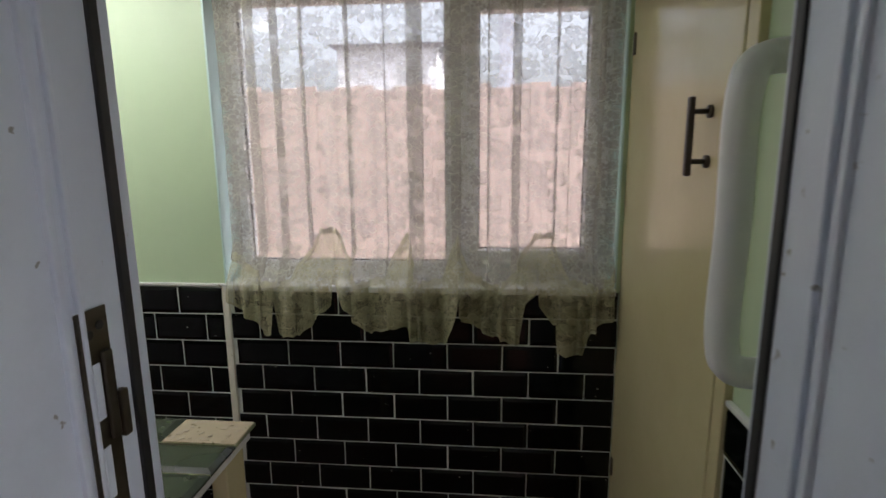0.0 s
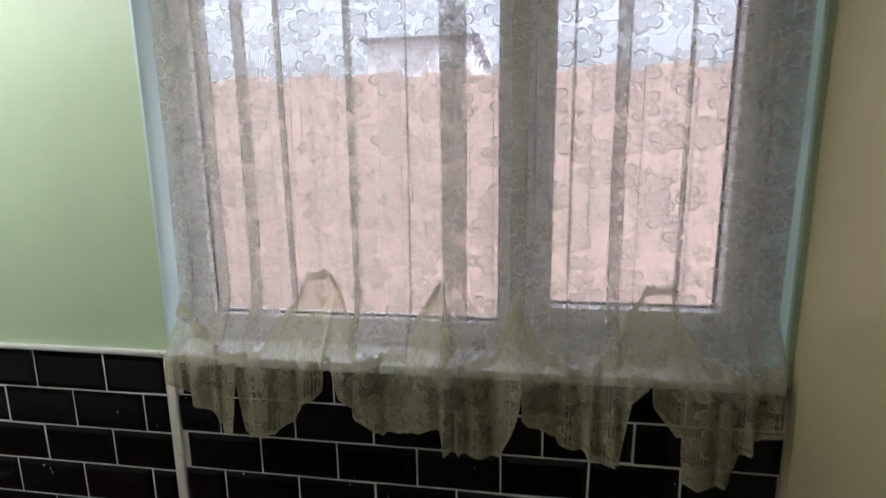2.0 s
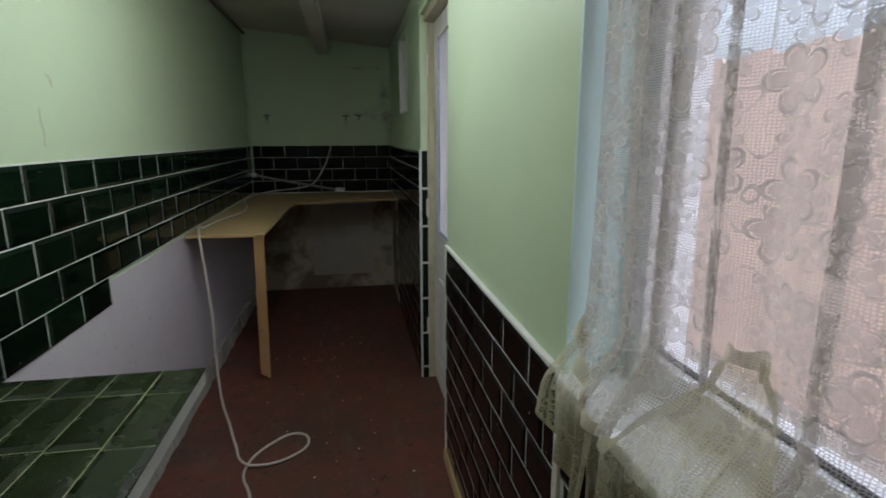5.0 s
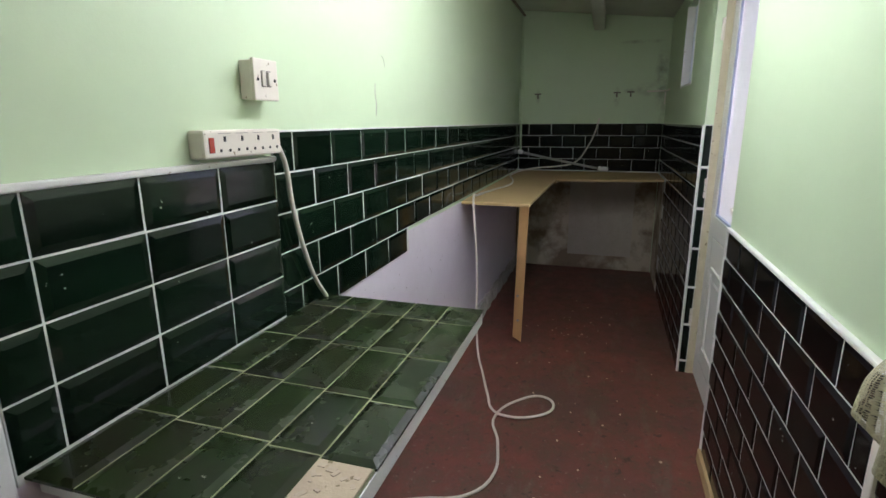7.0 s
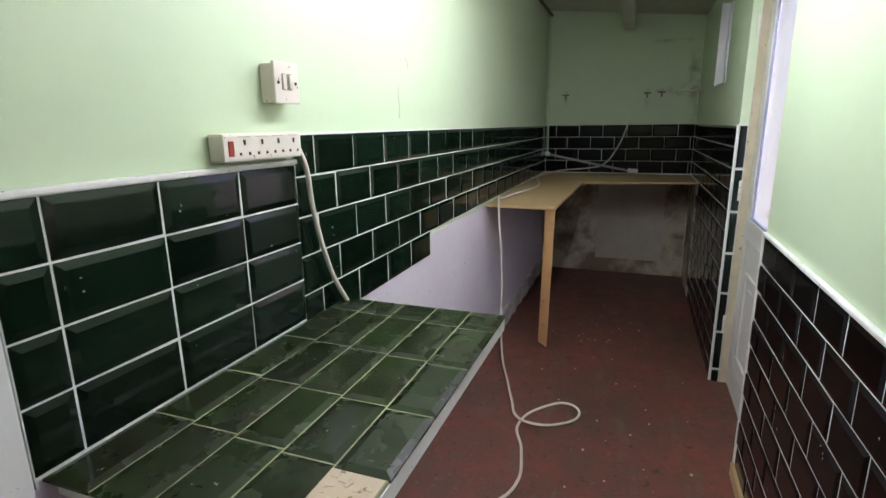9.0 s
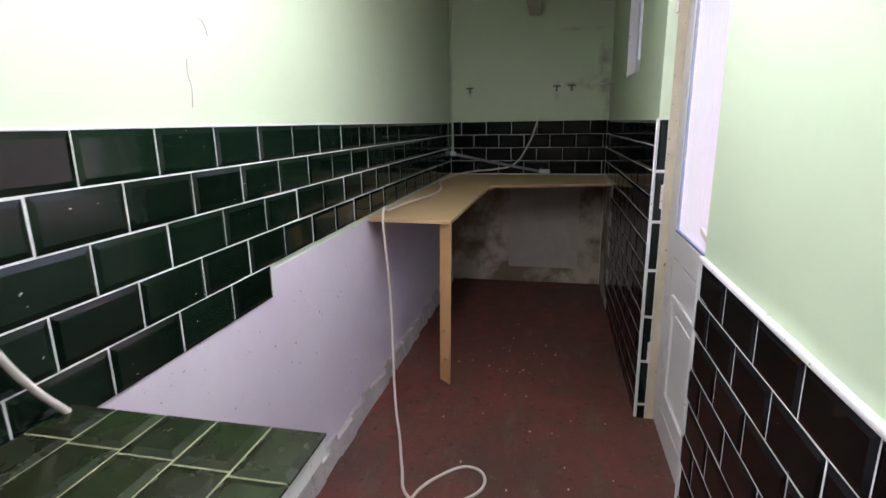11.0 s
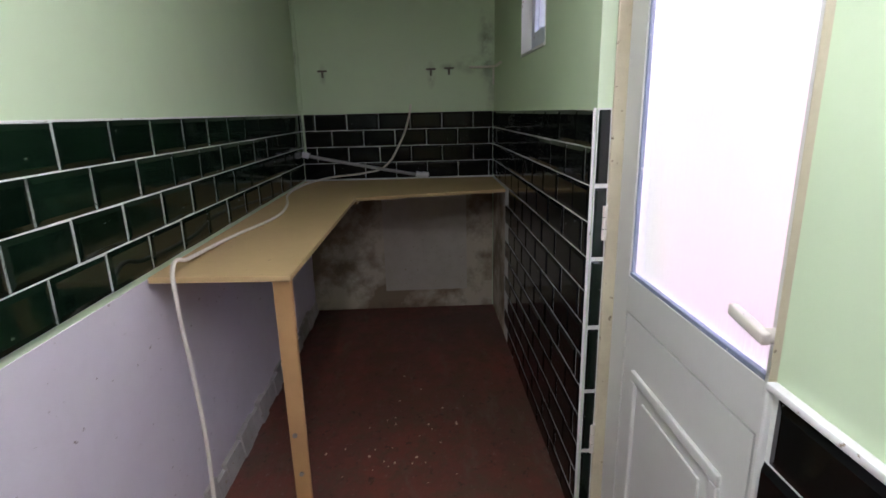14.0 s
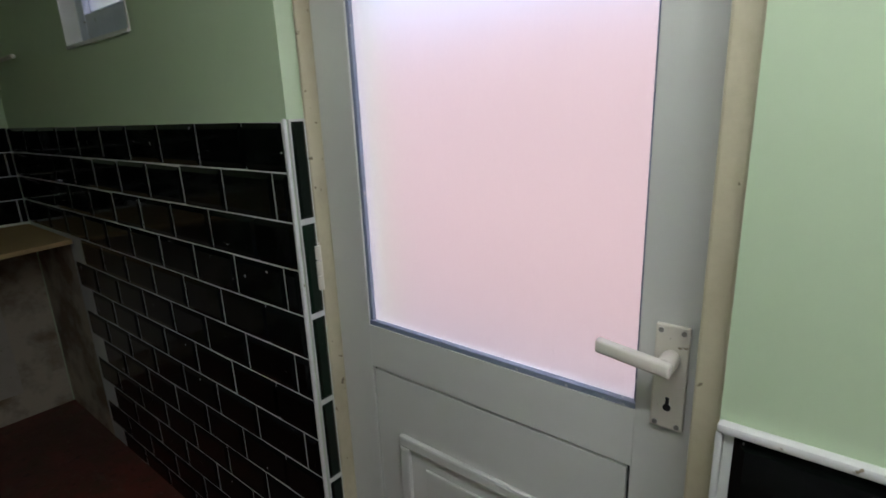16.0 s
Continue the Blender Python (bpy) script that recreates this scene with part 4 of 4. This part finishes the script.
bm = bmesh.new()
rng = random.Random(11)
for k in range(64):
    cx, cy = rng.choice(((-3.05, 1.75), (-2.95, 1.7), (-2.3, 1.95), (-1.6, 1.9), (-3.4, 1.9)))
    x, y = cx + rng.gauss(0, 0.22), cy + rng.gauss(0, 0.17)
    if not (S + 0.05 < y < N - 0.05):
        continue
    r, a0, n = rng.uniform(0.002, 0.009), rng.uniform(0, 6.28), rng.randint(4, 6)
    ring = [bm.verts.new((x + r * rng.uniform(0.5, 1.1) * math.cos(a0 + 6.28 * i / n), y + r * rng.uniform(0.4, 1.0) * math.sin(a0 + 6.28 * i / n), 0.0012 + 0.002 * rng.random())) for i in range(n)]
    base = [bm.verts.new((v.co.x, v.co.y, 0.0002)) for v in ring]
    bm.faces.new(ring)
    for i in range(n):
        bm.faces.new((base[i], base[(i + 1) % n], ring[(i + 1) % n], ring[i]))
tagged(part("plaster_flakes", bm, adhesive), "pale flakes of plaster scattered on the floor", "debris", kind="stuff")

tagged(tube("ceiling_pipe", [(W + 0.01, S + 0.03, 2.285), (-3.6, S + 0.03, 2.29), (-2.3, S + 0.03, 2.29)], 0.011, paint("brown_painted_pipe", (0.16, 0.12, 0.07), (0.1, 0.08, 0.05), 0.5, 80, 0.0005)), "brown painted pipe along the ceiling corner", "pipe")

# ---- yard ----
ground = tagged(boxes("ground", paving, [(-120, 120, -120, 160, -0.3, -0.14)]), "concrete yard around the house", "ground", kind="structure")
fence = thing("fence", "weathered brown board fence along the yard", "fence", at=(0, 4.5, -0.14))
bm = bmesh.new()
box(bm, -0.0713, 0.0713, -0.011, 0.011, 0, 2.06)
soften(bm, 0.002, 1)
board = under(part("board", bm, fence_wood, None), fence)
board.location = (-6.0, 4.5, -0.14)
for k in range(1, 79):
    b = board.copy()
    scene.collection.objects.link(b)
    b.location = (-6.0 + k * 0.1435, 4.5 + 0.003 * (k % 2), -0.14 + 0.02 * math.sin(k * 2.1))
for z in (0.3, 1.0, 1.7):
    wbox("fence_rail", fence_wood, [(-6.1, 5.2, 4.53, 4.58, z, z + 0.08)], fence)
house = thing("neighbouring_house", "pale rendered house with a grey roof beyond the fence", "house", at=(-3, 16, 0))
wbox("wall", house_render, [(-3.9, -1.2, 15, 20, -0.14, 4.25)], house)
bm = bmesh.new()
made = box(bm, -4.1, -1.0, 14.7, 20.3, 4.25, 4.6)
for v in made:
    if v.co.z > 4.4:
        v.co.y = 17.5 + (v.co.y - 17.5) * 0.3
under(part("roof", bm, roof_slate, None), house)
wbox("chimney", roof_slate, [(0.45, 0.9, 16, 16.5, -0.14, 5.2)], house)
for x in (-3.4, -2.2):
    wbox("window", glass, [(x, x + 0.8, 14.97, 14.99, 2.9, 3.7)], house)

# ---- tiles, joint by joint ----
TILE_W, TILE_H, GAP = 0.2015, 0.1012, 0.0038


def tile_mesh(w, h, rim, proud, material, left=True, right=True):
    """A glazed tile with a sloping bevel round a flat field, lying in x and z and facing -y."""
    a, b = (rim if left else 0.001), (rim if right else 0.001)
    base, low = 0.0, 0.55 * proud
    ring = [[(0, base, 0), (w, base, 0), (w, base, h), (0, base, h)], [(0, -low, 0), (w, -low, 0), (w, -low, h), (0, -low, h)], [(a, -proud, rim), (w - b, -proud, rim), (w - b, -proud, h - rim), (a, -proud, h - rim)]]
    verts = [p for r in ring for p in r]
    faces = [(8, 9, 10, 11)]
    for k in (0, 4):
        for i in range(4):
            j = (i + 1) % 4
            faces.append((k + i, k + j, k + 4 + j, k + 4 + i))
    me = bpy.data.meshes.new("tile")
    me.from_pydata(verts, [], faces)
    me.materials.append(material)
    me.update()
    return me


MESHES = {}


def lay(parent, origin, along_dir, normal, spans, material, rim=0.013, proud=0.0085):
    """Tiles on a plane: spans are (u0, u1, v0, v1) along along_dir and up."""
    ax, nz = Vector(along_dir), Vector(normal)
    up = nz.cross(ax) if abs(nz.z) > 0.5 else Vector((0, 0, 1))
    rot = Matrix((ax, -nz, up)).transposed()
    for u0, u1, v0, v1 in spans:
        w, h = round(u1 - u0, 4), round(v1 - v0, 4)
        if w < 0.012 or h < 0.012:
            continue
        key = (w, h, rim, proud, material.name)
        if key not in MESHES:
            MESHES[key] = tile_mesh(w, h, min(rim, w * 0.3, h * 0.3), proud, material, w > 0.15 or w < h, True)
        ob = new("tile", MESHES[key])
        tilt = Euler((random.uniform(-1, 1) * 0.006, random.uniform(-1, 1) * 0.002, random.uniform(-1, 1) * 0.005)).to_matrix()
        m = (rot @ tilt).to_4x4()
        m.translation = Vector(origin) + ax * u0 + up * v0
        ob.parent = parent
        ob.matrix_parent_inverse = Matrix.Translation(-parent.location)
        ob.matrix_basis = m


def courses(u0, u1, top, bottom, first, second, keep=lambda a, b, c, d: True, pitch=0.205, tall=TILE_H):
    """Brick-bonded courses from top down; first and second are the places of a joint in odd and even courses."""
    out, z, k = [], top, 0
    while z - bottom > 0.015:
        lo = max(z - tall, bottom)
        joint = first if k % 2 == 0 else second
        u = joint - math.ceil((joint - u0) / pitch) * pitch
        while u < u1:
            a, b = max(u + GAP / 2, u0), min(u + pitch - GAP / 2, u1)
            if b - a > 0.012 and keep(a, b, lo, z):
                out.append((a, b, lo, z))
            u += pitch
        z -= tall + GAP
        k += 1
    return out


def grout_sheet(name, parent, spans, material=grout):
    return under(boxes(name, material, spans), parent)


X, YD = (1, 0, 0), (0, 1, 0)
grout_sheet("grout", wall_north, [(DOOR[1] + 0.0075, WIN[0] - 0.012, N - 0.0064, N - 0.0005, 0, LEDGE - 0.001)])
lay(wall_north, (0, N - 0.002, 0), X, (0, -1, 0), courses(DOOR[1] + 0.009, WIN[0] - 0.013, LEDGE - 0.004, 0.0, -0.911, -0.8095, pitch=0.2035), tile_dark)
grout_sheet("grout", wall_north, [(WIN[0] + 0.013, E + 0.001, N - 0.0064, N - 0.0005, 0, LEDGE - 0.0135)])
lay(wall_north, (0, N - 0.002, 0), X, (0, -1, 0), courses(WIN[0] + 0.016, E, LEDGE - 0.003, 0.0, -0.4985, -0.6025, pitch=0.1985, tall=0.0967), tile_dark)
grout_sheet("grout", wall_north, [(W + 0.005, DOOR[0] - 0.009, N - 0.0064, N - 0.0005, 0, DADO)])
lay(wall_north, (0, N - 0.002, 0), X, (0, -1, 0), courses(W + 0.006, DOOR[0] - 0.010, DADO, 0.0, -2.918, -2.825, lambda a, b, c, d: c > 0.89 or a > -4.36, 0.2075), tile_dark)
grout_sheet("grout", wall_north, [(DOOR[0] + 0.0005, DOOR[0] + 0.0062, N + 0.0005, N + 0.039, 0, DADO + 0.004)])
lay(wall_north, (DOOR[0] + 0.002, 0, 0), YD, (1, 0, 0), [(N + 0.003, N + 0.036, max(DADO - 0.2 - k * 0.213, 0), DADO - k * 0.213) for k in range(7)], tile_black, 0.006)
lay(wall_south, (0, S + 0.002, 0), (-1, 0, 0), (0, 1, 0), courses(0.952, -W - 0.006, DADO, 0.81, 1.661, 1.5545, lambda a, b, c, d: c > 0.9 or b < 1.885, 0.2062), tile_black)
grout_sheet("grout", wall_south, [(W + 0.005, -0.951, S + 0.0032, S + 0.0064, 0.925, DADO), (-1.883, -0.951, S + 0.0032, S + 0.0064, 0.822, 0.9249)])
stack = [(a, b, 0.8635 if k == 0 else 0.8735 + 0.1005 * k, 0.97 + 0.1005 * k) for k in range(4) for a, b in ((0.260, 0.335), (0.339, 0.539), (0.543, 0.744), (0.748, 0.947))]
lay(wall_south, (0, S + 0.007, 0), (-1, 0, 0), (0, 1, 0), stack, tile_black, 0.014)
grout_sheet("grout", wall_south, [(-0.948, -0.258, S + 0.0035, S + 0.0112, 0.845, 1.2725)])
lay(wall_west, (W + 0.002, 0, 0), YD, (1, 0, 0), courses(S + 0.012, N - 0.012, DADO, 0.918, 1.197, 1.300), tile_dark)
lay(wall_east, (E + 0.018, 0, 0), (0, -1, 0), (-1, 0, 0), courses(-1.536, -S - 0.004, LEDGE, 0.0, -1.43, -1.33), tile_dark)
grout_sheet("grout", wall_east, [(E + 0.0136, E + 0.0195, S + 0.002, 1.538, 0, LEDGE)])
boxes("dado_trim", white_paint, [(E + 0.006, E + 0.019, S + 0.016, 1.538, LEDGE + 0.001, LEDGE + 0.012)], wall_east, 0.003)
grout_sheet("grout", wall_west, [(W + 0.0005, W + 0.0064, S + 0.011, N - 0.011, 0.9155, DADO)])
ROWS = ((S + 0.0125, 1.203), (1.207, 1.304), (1.308, 1.405), (1.409, 1.505), (1.509, BY1 - 0.002))
COLUMNS = (-1.022, -0.810, -0.612, -0.431)
top_tiles = []
for k, (c, d) in enumerate(ROWS):
    slip = 0.0085 * (4 - k)
    joints = [BX0] + [x - slip for x in COLUMNS] + [BX1]
    for a, b in zip(joints, joints[1:]):
        if k < 4 or b != BX1:
            top_tiles.append((a + 0.002, b - 0.002, c, d))
for a, b, c, d in top_tiles:
    key = ("top", round(b - a, 4), round(d - c, 4))
    if key not in MESHES:
        MESHES[key] = tile_mesh(b - a, d - c, 0.014, 0.0085, tile_green)
    ob = new("tile", MESHES[key])
    ob.parent = bench
    ob.matrix_parent_inverse = Matrix.Translation(-bench.location)
    ob.matrix_basis = Matrix.Translation((a, c, BZ - 0.008)) @ pose(0, 0, 0, -90 + random.uniform(-0.35, 0.35), random.uniform(-0.25, 0.25), 0)
